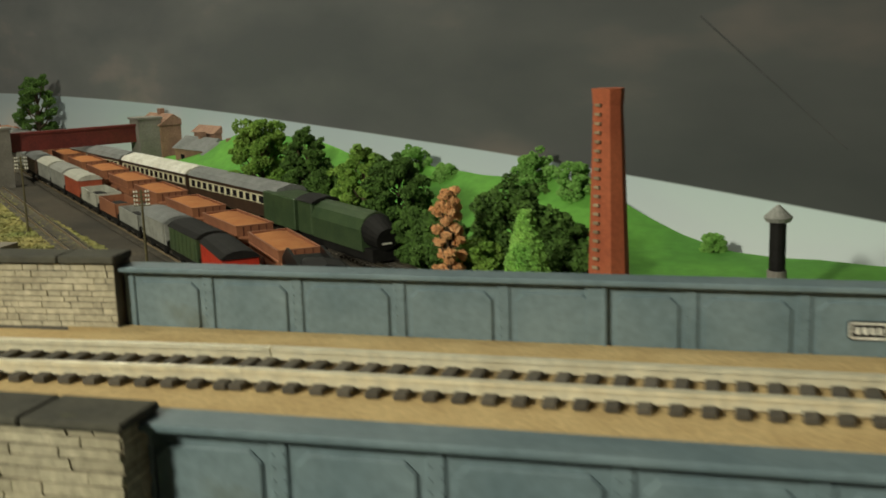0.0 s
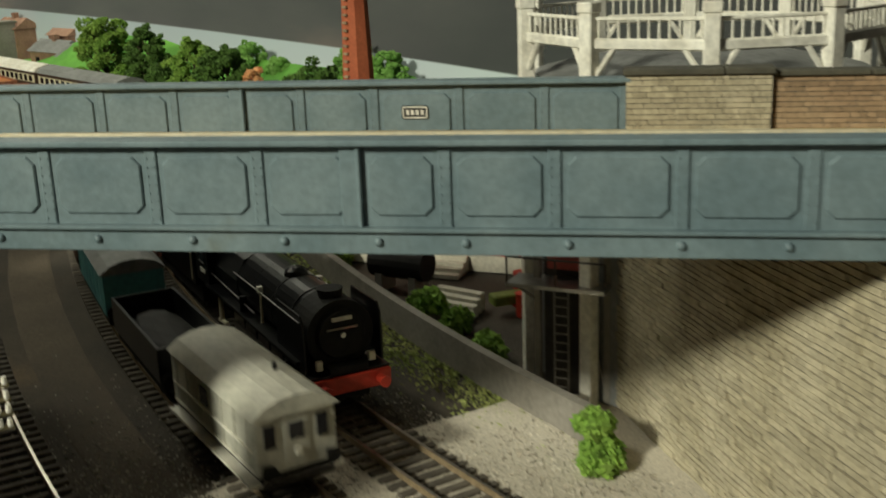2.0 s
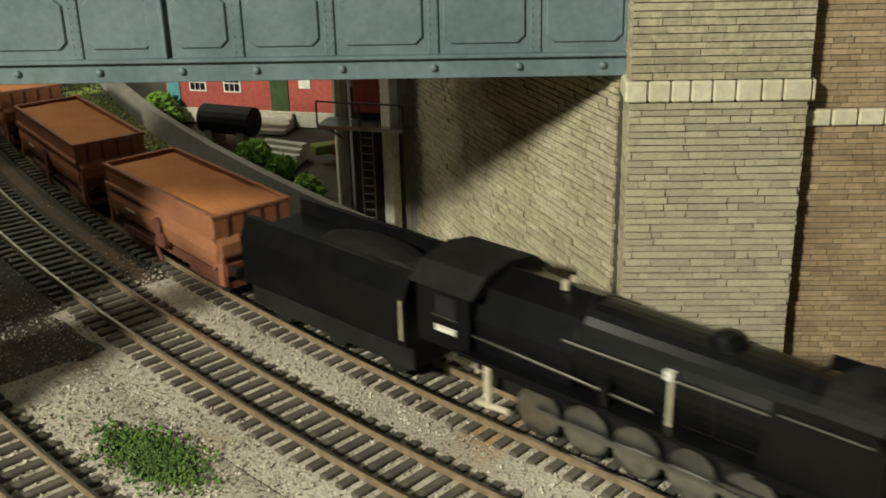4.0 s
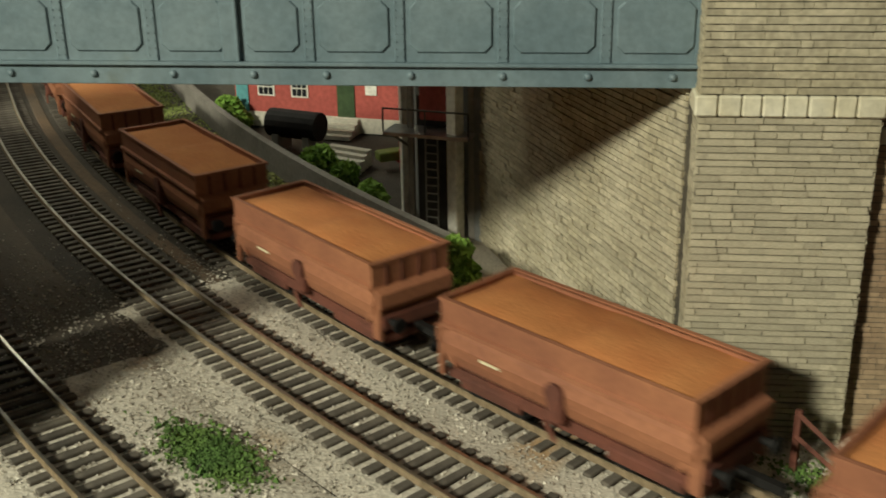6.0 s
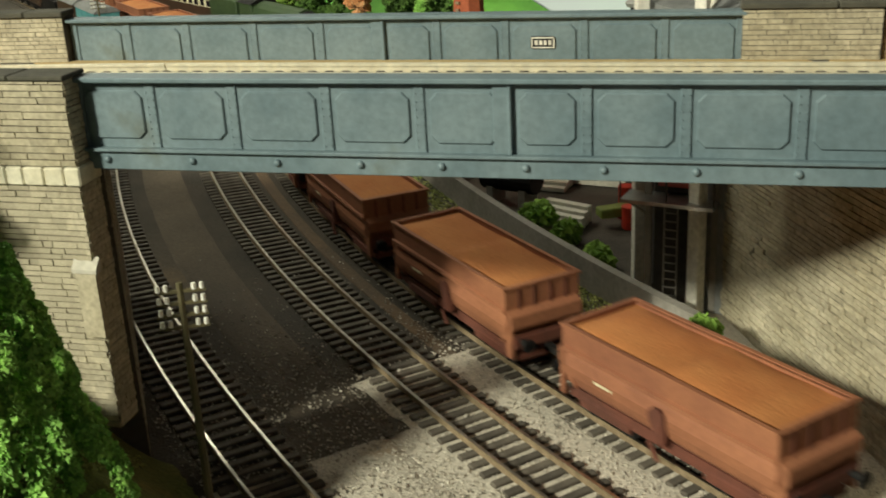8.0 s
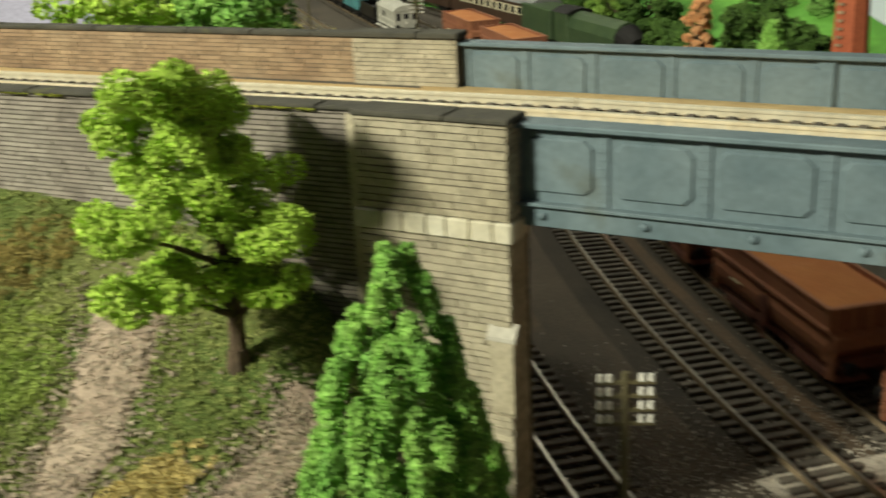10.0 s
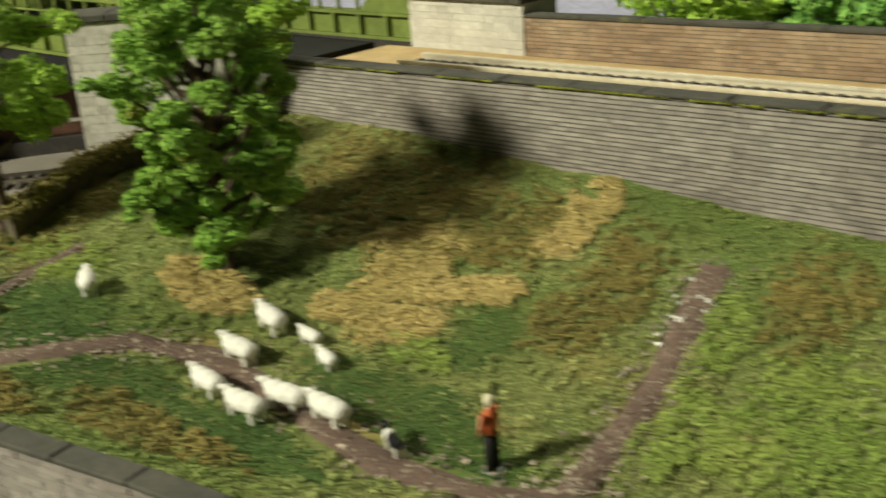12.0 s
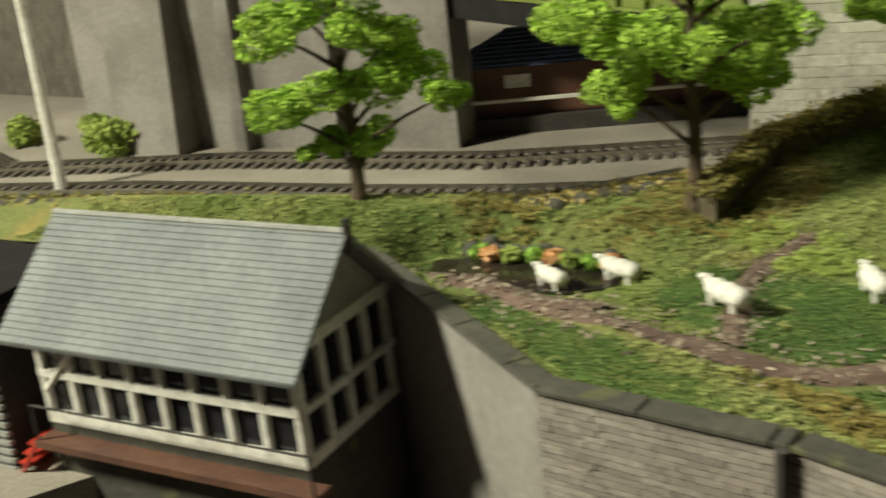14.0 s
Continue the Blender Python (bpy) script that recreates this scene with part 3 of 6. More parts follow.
# ---- stone piers, abutments and walls ----
def slab_cope(name, a, b, z, width, parent, material="coping", tall=0.32, over=0.15):
    a, b = Vector((*a, 0)), Vector((*b, 0))
    d = (b - a).normalized()
    out = Vector((d.y, -d.x, 0))
    length, u = (b - a).length, 0.0
    while u < length - 0.01:
        v = min(u + rng.uniform(2.0, 3.2), length)
        bm = boxes((u + 0.015, v - 0.015, -over, width, z, z + tall * rng.uniform(0.92, 1.08)), bevel=0.04)
        bmesh.ops.transform(bm, matrix=Matrix.Translation(a) @ Matrix((d, -out, (0, 0, 1))).transposed().to_4x4(), verts=bm.verts)
        part(name, bm, material, parent)
        u = v


def wall_core(name, pts, z0, z1, thick, material, label):
    """A wall of some thickness along a line of points; its face is to the right of the line."""
    bm = bmesh.new()
    for a, b in zip(pts, pts[1:]):
        a, b = Vector((*a, 0)), Vector((*b, 0))
        d = (b - a).normalized()
        inn = Vector((-d.y, d.x, 0)) * thick
        vs = [bm.verts.new(q + Vector((0, 0, z))) for q in (a, b, b + inn, a + inn) for z in (z0, z1)]
        bmesh.ops.convex_hull(bm, input=vs)
    return structure(name, bm, material, label)


def pier(name, x0, x1, y0, y1, z0, top, label, band_z, pieces):
    w = structure(name, boxes((x0 + 0.02, x1 - 0.02, y0 + 0.02, y1, z0, top)), "mortar", label)
    stone_face("stones", (x0, y0), (x1, y0), z0, band_z, 0.2, 0.6, "stone", w, None, pieces=pieces, proud=0.06, gap=0.008, bed=0.034)
    stone_face("stones", (x0, y0), (x1, y0), band_z + 0.6, top, 0.2, 0.6, "stone", w, None, proud=0.06, gap=0.008, bed=0.034)
    stone_face("stones", (x0, y1), (x0, y0), z0, top, 0.165, 0.52, "stone", w, None)
    stone_face("stones", (x1, y0), (x1, y1), z0, top, 0.165, 0.52, "stone", w, None)
    bm = bmesh.new()
    x = x0 - 0.14
    while x < x1 + 0.1:
        q = min(x + rng.uniform(0.5, 0.8), x1 + 0.14)
        box(bm, x + 0.01, q - 0.01, y0 - 0.15, y1, band_z + 0.02, band_z + 0.58, bevel=0.05)
        x = q
    part("string_course", bm, "white_band", w)
    slab_cope("coping_slab", (x0 - 0.1, y0), (x1 + 0.1, y0), top, y1 - y0, w, tall=0.15, over=0.12)
    return w


pier("pier_1", 12.55, 17.2, -0.9, 0.3, 0, 13.05, "buff coursed stone pier with a pale string course", 9.75, 300)
pier("pier_2", -16.95, -12.55, -0.75, 0.3, 2.0, 13.05, "buff coursed stone pier with a pale string course", 9.95, 200)

abut = wall_core("abutment_1", [(4.6, 17.2), (12.4, 0.2)], 0, 10.9, 2.0, "mortar", "coursed grey-buff stone abutment under the bridge")
stone_face("stones", (4.6, 17.2), (12.4, 0.2), 0, 10.6, 0.2, 0.6, "stone", abut, None, proud=0.08, gap=0.008, bed=0.04)
abut = wall_core("abutment_2", [(-12.7, 0.8), (-20.2, 13.0)], 0, 10.9, 2.0, "mortar", "dark coursed stone abutment under the bridge")
stone_face("stones", (-12.7, 0.8), (-20.2, 13.0), 0, 10.6, 0.165, 0.52, "stone", abut, None)

wing = wall_core("wing_wall_1", [(17.3, -0.45), (45, -0.45)], 0, 13.0, 1.2, "mortar", "brown coursed stone wing wall")
stone_face("stones", (17.3, -0.45), (36, -0.45), 0, 12.9, 0.165, 0.52, "brown_brick", wing, None)
slab_cope("coping_slab", (17.3, -0.45), (45, -0.45), 13.0, 1.2, wing, tall=0.22)
part("string_course", boxes(*[(17.3 + k * 0.7, 17.97 + k * 0.7, -0.6, -0.3, 8.95, 9.4) for k in range(30)], bevel=0.05), "white_band", wing)

def moss_line(a, b, parent):
    a, b = np.array(a), np.array(b)
    n = int(np.linalg.norm(b - a) * 30)
    u = rng.uniform(0, 1, n)
    u = u[np.array([noise.noise((k * 9, a[0], 3)) > -0.05 for k in u])]
    d = (b - a) / np.linalg.norm(b - a)
    p = a + (b - a) * u[:, None] + np.array([d[1], -d[0]]) * 0.14
    v, f = crumbs(np.c_[p, np.full(len(u), 13.03)], 0.05, 0.6)
    tagged(raw("moss", v, f, "moss", parent, "yellow-green moss under the coping"), kind="stuff")


# the retaining wall of the western embankment
WW = [(-51, -2.3), (-31.3, -1.1), (-16.9, -0.2)]
west = wall_core("retaining_wall", WW, 2, 13.05, 1.0, "mortar", "long grey brick retaining wall with mossy coping")
for a, b in zip(WW, WW[1:]):
    stone_face("bricks", a, b, 4.5, 13.0, 0.15, 0.5, "grey_brick", west, None, gap=0.008, proud=0.05, bed=0.05)
    slab_cope("coping_slab", a, b, 13.02, 0.6, west, tall=0.13)
    moss_line(a, b, west)
part("pilaster", boxes((-17.5, -16.9, -0.33, 0.2, 4, 12.95)), "stone", west)

RW = [(-47.5, 8.9), (-23.6, 10.2)]
rear = wall_core("parapet_west", RW, 11.0, 13.1, 0.6, "mortar", "brown brick parapet wall behind the upper track")
stone_face("bricks", *RW, 11.4, 13.08, 0.17, 0.5, "brown_brick", rear, None)
slab_cope("coping_slab", *RW, 13.1, 0.6, rear, tall=0.18, over=0.1)
rear = wall_core("parapet_west_2", [(-23.7, 10.0), (-19.5, 10.3)], 11.0, 13.15, 0.9, "mortar", "buff stone end pier of the parapet")
stone_face("stones", (-23.7, 10.0), (-19.5, 10.3), 11.4, 13.13, 0.17, 0.5, "stone", rear, None)
slab_cope("coping_slab", (-23.8, 10.0), (-19.4, 10.3), 13.15, 0.9, rear, tall=0.2)
rear = wall_core("parapet_east", [(5.95, 10.45), (10.35, 10.45)], 11.0, 13.1, 0.9, "mortar", "buff stone end pier of the parapet")
stone_face("stones", (5.95, 10.45), (10.35, 10.45), 11.4, 13.08, 0.17, 0.5, "stone", rear, None)
slab_cope("coping_slab", (5.85, 10.45), (10.45, 10.45), 13.1, 0.9, rear, tall=0.2)
rear = wall_core("parapet_east_2", [(10.4, 10.7), (45, 10.7)], 11.0, 13.0, 0.6, "mortar", "brown brick parapet wall behind the upper track")
stone_face("bricks", (10.4, 10.7), (34, 10.7), 11.4, 12.98, 0.17, 0.5, "brown_brick", rear, None)
slab_cope("coping_slab", (10.4, 10.7), (45, 10.7), 13.0, 0.6, rear, tall=0.18)

white_pier = wall_core("bridge_pier_1", [(-54.6, 8.8), (-47.4, 8.8)], 2.0, 13.7, 2.4, "pale_stone", "pale whitewashed stone bridge pier")
stone_face("stones", (-54.6, 8.8), (-47.4, 8.8), 11.3, 13.7, 0.36, 0.8, "pale_stone", white_pier, None)
slab_cope("coping_slab", (-54.8, 8.7), (-47.3, 8.7), 13.7, 2.5, white_pier, tall=0.25)
white_pier = wall_core("bridge_pier_2", [(-57.3, -7.7), (-51.0, -2.3)], 2.0, 15.0, 2.0, "pale_stone", "pale whitewashed stone abutment of the green bridge")
stone_face("stones", (-57.3, -7.7), (-51.0, -2.3), 8, 15.0, 0.36, 0.8, "pale_stone", white_pier, None)
slab_cope("coping_slab", (-57.5, -7.9), (-50.9, -2.2), 15.0, 2.2, white_pier, tall=0.3)


# ---- the main line ----
def curved_track(name, radius, label, s0=-290, s1=-84):
    t = thing(name, 0, 0, 0, 0, label, "track", "main line tracks")
    for side in (-0.825, 0.825):
        rows = [on_curve(radius + side, s0 + (s1 - s0) * i / 240) for i in range(241)]
        for nm, half, z0, z1, mat in (("rail", 0.07, 0.2, 0.42, "rail_side"), ("railhead", 0.05, 0.41, 0.45, "rail_top")):
            v, f = [], []
            for x, y, h in rows:
                nx, ny = -math.sin(radians(h)) * half, math.cos(radians(h)) * half
                v += [(x - nx, y - ny, z0), (x + nx, y + ny, z0), (x + nx, y + ny, z1), (x - nx, y - ny, z1)]
            for i in range(240):
                for j in range(4):
                    f.append((4 * i + j, 4 * i + (j + 1) % 4, 4 * i + 4 + (j + 1) % 4, 4 * i + 4 + j))
            rail = raw(nm, v, f, mat, t if nm == "rail" else rail)
    me = finish(boxes((-0.16, 0.16, -1.5, 1.5, 0.05, 0.22), bevel=0.03), "sleeper", "sleeper")
    s = s0
    while s < s1:
        x, y, h = on_curve(radius, s)
        ob = new("sleeper", me)
        ob.parent = t
        ob.matrix_local = pose(x * CM, y * CM, 0, 0, 0, h)
        s += 0.62
    return t


curved_track("main_track", R1, "outer main line track with dark sleepers on ballast")
curved_track("main_track", R2, "middle main line track with rusty rails on ballast")
curved_track("main_track", R3, "inner main line track with rusty rails on ballast")


# ---- the pasture ----
def front_edge(x):
    pts = [(-76, -35.5), (-57, -22.4), (-47.5, -23.2), (-42.4, -21.0), (-35, -19.3), (-20, -16.5), (0, -14)]
    for (x0, y0), (x1, y1) in zip(pts, pts[1:]):
        if x <= x1:
            return y0 + (y1 - y0) * (x - x0) / (x1 - x0)
    return -14


def west_edge(x):
    if x < -57.5:
        return max(-15.9 + (x + 57.5) * 0.897, front_edge(x) + 0.4)
    if x < -56.3:
        return -15.9 + (x + 57.5) * 3.9
    if x < -52.5:
        return -11.2 + (x + 56.3) * 2.26
    return -2.3 + (x + 51) * 0.0609 if x < -31.3 else -1.1 + (x + 31.3) * 0.0625


def pasture():
    nx, ny = 150, 70
    v = []
    for j in range(ny + 1):
        for i in range(nx + 1):
            x = -75 + 69 * i / nx
            y0, y1 = front_edge(x) + 0.3, min(west_edge(x), 1.5) + 0.2
            y = y0 + (y1 - y0) * j / ny
            v.append((x, y, field_height(x, y)))
    f = [(j * (nx + 1) + i, j * (nx + 1) + i + 1, (j + 1) * (nx + 1) + i + 1, (j + 1) * (nx + 1) + i) for j in range(ny) for i in range(nx)]
    tagged(raw("pasture", v, f, "grass", None, "sloping pasture of mixed green and straw flock", True), kind="structure")


pasture()


# ---- trees ----
def blob_points(centre, radius, n, squash=0.7):
    q = rng.normal(size=(n, 3))
    q /= np.linalg.norm(q, axis=1)[:, None]
    q *= radius * rng.uniform(0.55, 1.05, (n, 1)) ** 0.6
    q[:, 2] *= squash
    return q + np.asarray(centre)


def broad_tree(name, x, y, z, height, spread, leaf, label, clumps=34, per=150, size=0.075, low=0.3, group="trees", layers=None, puff=1.0):
    t = thing(name, x, y, z, rng.uniform(0, 360), label, "tree", group)
    bm = bmesh.new()
    r = height * 0.035
    lean = Vector((rng.uniform(-0.05, 0.05) * height, rng.uniform(-0.05, 0.05) * height, height * 0.86))
    knots = [lean * k + Vector((rng.uniform(-1, 1), rng.uniform(-1, 1), 0)) * 0.02 * height * (k > 0) for k in (0, 0.25, 0.5, 0.75, 1)]
    knots[0] = Vector((0, 0, -0.4))
    for k in range(4):
        rod(bm, knots[k], knots[k + 1], r * (1 - 0.22 * k), r * (1 - 0.22 * (k + 1)), 8)
    rod(bm, (0, 0, -0.4), (0, 0, height * 0.06), r * 1.7, r, 8)
    pts = []
    for k in range(clumps):
        h = low + (1 - low) * (k + rng.uniform(0, 1)) / clumps
        a = k * 2.4 + rng.uniform(-0.5, 0.5)
        wide = spread * (math.sin(math.pi * min(0.12 + 0.86 * (1 - h) / (1 - low) * 0.86, 1)) ** 0.7) * rng.uniform(0.55, 1.05)
        if layers:
            wide *= 0.55 + 0.45 * abs(math.sin(layers * math.pi * h))
        c = Vector((math.cos(a) * wide, math.sin(a) * wide, h * height))
        root = lean * max(h - rng.uniform(0.1, 0.2), low * 0.6)
        bend = (root + c) / 2 + Vector((0, 0, -0.04 * height))
        rod(bm, root, bend, r * 0.4, r * 0.28, 5), rod(bm, bend, c, r * 0.28, r * 0.1, 5)
        size_c = puff * spread * rng.uniform(0.17, 0.3)
        pts.append(blob_points(c, size_c, per, 0.62))
        for _ in range(2):
            pts.append(blob_points(c + Vector(rng.uniform(-1, 1, 3)) * size_c * 1.1, size_c * 0.5, per // 4, 0.7))
    part("trunk", bm, "bark", t)
    v, f = crumbs(np.concatenate(pts), size)
    raw("crown", v, f, leaf, t)
    return t


def pad_tree(x, y, z, rz, leaf, label, pads, top, per=520, size=0.055):
    """A slender tree whose twigs carry flat sponge pads: rows of x, height, radius; every pad is a heap of small leaf balls."""
    t = thing("tree", x, y, z, rz, label, "tree", "trees")
    bm = bmesh.new()
    r = 0.27
    knots = [Vector((0, 0, -0.4)), Vector((0.06, 0.1, top * 0.3)), Vector((-0.1, -0.1, top * 0.55)), Vector((0.1, 0.05, top * 0.8)), Vector((0, 0, top))]
    for k in range(4):
        rod(bm, knots[k], knots[k + 1], r * (1 - 0.22 * k), r * (1 - 0.22 * (k + 1)), 8)
    rod(bm, (0, 0, -0.4), (0, 0, 0.5), r * 1.5, r, 8)
    pts = []
    for k, (px, pz, pr) in enumerate(pads):
        depth = (0.0, 0.9, -0.9, 1.6, -1.5)[k % 5] * min(1.0, 0.5 + abs(px) / 4)
        c = Vector((px, depth, pz))
        low = max(pz - 0.25 * math.hypot(px, depth) - 0.9, 0.8)
        root = Vector((0, 0, low))
        bend = root.lerp(c, 0.55) + Vector((0, 0, -0.12 * pr + 0.2))
        rod(bm, root, bend, 0.1, 0.06, 6), rod(bm, bend, c, 0.06, 0.03, 5)
        for _ in range(7):
            o = Vector((rng.normal() * 0.5, rng.normal() * 0.5, rng.normal() * 0.2)) * pr
            pts.append(blob_points(c + o, pr * rng.uniform(0.46, 0.72), per // 7, 0.78))
            rod(bm, c, c + o, 0.035, 0.02, 4)
    part("trunk", bm, "bark", t)
    v, f = crumbs(np.concatenate(pts), size)
    raw("crown", v, f, leaf, t)
    return t


def conifer(name, x, y, z, height, spread, leaf, label, size=0.13):
    t = thing(name, x, y, z, 0, label, "tree", "trees")
    part("trunk", rods(((0, 0, -0.4), (0, 0, height * 0.95), 0.22, 0.05)), "bark", t)
    pts = [blob_points((0, 0, height * h), spread * (1 - h) ** 0.8 * 0.72, 900, 0.6) for h in (0.1, 0.2, 0.3, 0.4, 0.5, 0.6, 0.7, 0.8)]
    for row in range(15):
        h = (row + 0.5) / 15
        strings = max(int(15 * (1 - h) ** 0.7), 3)
        for k in range(strings):
            if rng.uniform() < 0.06:
                continue
            a = math.tau * (k + 0.15 * rng.normal()) / strings + 0.2 * row
            w = spread * (1 - h) ** 0.72 * rng.uniform(0.84, 1.02) + 0.08
            tall = rng.uniform(0.7, 1.2)
            for i in range(4):
                c = (math.cos(a) * (w + 0.05 * i), math.sin(a) * (w + 0.05 * i), h * height + 0.5 - 0.24 * i * tall)
                pts.append(blob_points(c, 0.24 * rng.uniform(0.8, 1.2) * (0.8 + 0.35 * (1 - h)), 110, 0.95))
    v, f = crumbs(np.concatenate(pts), size)
    raw("crown", v, f, leaf, t)
    return t


fh = field_height
conifer("conifer", -12.9, -6.0, 2.2, 9.1, 3.0, "leaf_conifer", "bright green conical bushy model tree", 0.055)
broad_tree("tree", -44.6, -10.1, fh(-44.6, -10.1), 9.0, 2.7, "leaf_mid", "dense green model tree with a few orange leaves", 46, 420, 0.06, 0.14)
pad_tree(-19.2, -3.8, fh(-19.2, -3.8), 40, "leaf_bright", "bright lime-green model tree with layered sponge foliage",
         [(-1.5, 7.3, 0.95), (-2.0, 6.5, 0.85), (-0.4, 7.4, 1.0), (0.4, 6.7, 0.95), (-1.0, 7.8, 0.9), (0.2, 5.7, 0.9), (-2.0, 5.4, 0.8), (-0.8, 6.4, 0.9), (-2.8, 3.7, 0.95), (-2.2, 4.4, 0.9), (-1.1, 5.0, 0.95),
          (-0.1, 4.2, 1.0), (0.9, 3.8, 1.0), (1.4, 3.0, 0.9), (-2.1, 3.0, 0.9), (-1.1, 2.8, 0.95), (-0.1, 2.2, 0.9), (0.8, 2.3, 0.8), (0.5, 4.8, 0.9)], 6.6, 2000, 0.05)
pad_tree(-54.2, -13.0, fh(-54.2, -13.0), 55, "leaf_pad", "slender model tree with flat green foliage pads",
         [(-3.1, 6.1, 1.1), (-2.0, 5.5, 1.1), (-0.8, 5.1, 1.2), (0.8, 5.3, 1.2), (2.1, 5.7, 1.0), (2.0, 4.1, 1.0), (-1.9, 3.5, 0.8), (-2.3, 4.5, 0.9), (2.6, 5.0, 0.8), (-0.5, 7.4, 1.2), (1.0, 7.8, 1.2), (0.2, 8.7, 1.1), (2.4, 7.3, 0.9), (-2.0, 7.6, 0.9)], 8.4, 1900)
pad_tree(-62.0, -20.7, 8.75, 71, "leaf_pad", "slender model tree with flat green foliage pads",
         [(-2.3, 3.5, 1.1), (-1.0, 4.0, 1.1), (0.7, 4.2, 1.2), (2.3, 4.3, 1.0), (3.0, 3.7, 0.8), (0.8, 2.2, 0.75), (-0.6, 2.2, 0.7), (-2.1, 6.1, 0.9), (-1.2, 6.5, 0.9), (0.6, 6.1, 1.0), (1.7, 5.4, 0.9), (-0.5, 7.8, 1.3), (1.2, 7.6, 1.2), (0.0, 8.7, 1.1)], 8.4, 1900)
pad_tree(-51.3, -4.3, fh(-51.3, -4.3), 45, "leaf_pad", "slender model tree beside the stone abutment",
         [(-2.6, 3.6, 0.9), (-2.0, 4.9, 1.0), (-0.6, 5.2, 1.1), (0.9, 5.4, 1.1), (2.2, 5.0, 1.0), (1.6, 3.7, 0.8), (-3.0, 5.6, 0.8), (0.0, 6.9, 1.2), (-1.2, 6.6, 0.9), (1.2, 6.5, 1.0)], 6.8, 1600)
for x, y, h, w, leaf in ((-54.4, 94.3, 10.2, 3.0, "leaf_far"), (-48.2, 92.5, 8.6, 2.4, "leaf_dark"), (-37.4, 79.7, 8.4, 2.2, "leaf_far"), (-33.7, 78.5, 7.8, 2.5, "leaf_dark"), (-29.6, 70.6, 4.6, 1.7, "leaf_dark"),
                         (-19.8, 63.2, 7.2, 3.2, "leaf_dark"), (-44, 88, 5.2, 2.4, "leaf_dark"), (-40, 83, 4.4, 2.2, "leaf_far"), (-27, 68.5, 4.2, 2.0, "leaf_dark"), (-21.5, 60, 4.0, 2.0, "leaf_far"), (-16.5, 62, 5.2, 2.2, "leaf_dark"), (-14.6, 58.7, 3.9, 1.7, "leaf_dark"), (-25.5, 66, 4.0, 1.5, "leaf_dark"), (-123, 151.8, 13.2, 3.0, "leaf_dark"),
                         (-45, 20, 13.5, 4.5, "leaf_bright"), (-38, 21, 13.0, 4.2, "leaf_conifer"), (-41, 24, 12.5, 4, "leaf_dark")):
    broad_tree("tree", x, y, 0, h, w, leaf, "bushy green model tree beside the far yard", 30, 230, 0.12, 0.12, puff=1.4)
for u, z, h, w in ((139, 2.0, 4.6, 1.7), (134, 2.0, 3.4, 1.2), (121.5, 2.0, 5.0, 2.0), (116, 1.5, 5.2, 1.6), (101, -0.5, 2.4, 0.8)):
    q = BA + BD * u - BO * 3.5
    broad_tree("tree", q.x, q.y, z, h, w, "leaf_haze", "pale hazy green tree painted on the hillside", 24, 200, 0.1, 0.05, "painted trees", puff=1.6)
broad_tree("tree", -23.1, 57.2, 0, 8.3, 0.95, "leaf_orange", "narrow autumn-orange model tree", 34, 150, 0.11, 0.12, puff=1.4)
conifer("conifer", -17.2, 54.3, 0, 6.9, 1.7, "leaf_conifer", "small bright green conical tree in the far yard", 0.12)


# ---- pasture details ----
def wander(pts, n, width):
    pts = np.array(pts, float)
    seg = np.linalg.norm(np.diff(pts, axis=0), axis=1)
    t = np.r_[0, np.cumsum(seg)]
    u = rng.uniform(0, t[-1], n)
    xy = np.c_[np.interp(u, t, pts[:, 0]), np.interp(u, t, pts[:, 1])]
    return xy + rng.normal(size=(n, 2)) * width


def on_field(xy, lift=0.0):
    return np.array([(x, y, fh(x, y) + lift) for x, y in xy])


def ribbon(name, pts, width, material, label):
    v, f, dense = [], [], []
    for (x0, y0), (x1, y1) in zip(pts, pts[1:]):
        n = max(int(math.hypot(x1 - x0, y1 - y0) / 0.5), 1)
        dense += [(x0 + (x1 - x0) * k / n, y0 + (y1 - y0) * k / n) for k in range(n)]
    dense.append(pts[-1])
    for i, (x, y) in enumerate(dense):
        xa, ya = dense[max(i - 1, 0)]
        xb, yb = dense[min(i + 1, len(dense) - 1)]
        d = math.hypot(xb - xa, yb - ya)
        w = width * (0.8 + 0.5 * noise.noise((x * 0.5, y * 0.5, 4)))
        for k in range(5):
            o = (k / 2 - 1) * w
            px, py = x - (yb - ya) / d * o, y + (xb - xa) / d * o
            v.append((px, py, fh(px, py) + (0.09 if 0 < k < 4 else -0.1)))
    f = [(5 * i + k, 5 * i + k + 1, 5 * i + k + 6, 5 * i + k + 5) for i in range(len(dense) - 1) for k in range(4)]
    return tagged(raw(name, v, f, material, None, label, True), kind="structure")


PATH_A = [(-54.5, -20.6), (-52.0, -20.9), (-49.3, -20.4), (-47.0, -19.4), (-44.6, -17.9), (-43.9, -16.1), (-43.2, -14.5), (-41.1, -13.5), (-38.9, -13.4), (-35.5, -13.7), (-33, -13.6), (-31.2, -13.0), (-29.3, -11.9), (-27, -11.2)]
PATH_B = [(-46.7, -18.6), (-48.2, -17.0), (-49.6, -15.4), (-50.3, -14.0), (-50.6, -12.0)]
PATH_C = [(-20.3, -11.5), (-21.5, -7.3), (-22.7, -4.7), (-23.5, -2.6)]
PATH_D = [(-17.5, -9.0), (-16.5, -5.5), (-17, -3.5)]
PATH_F = [(-56.0, -20.9), (-53.0, -20.3), (-50.0, -19.9)]
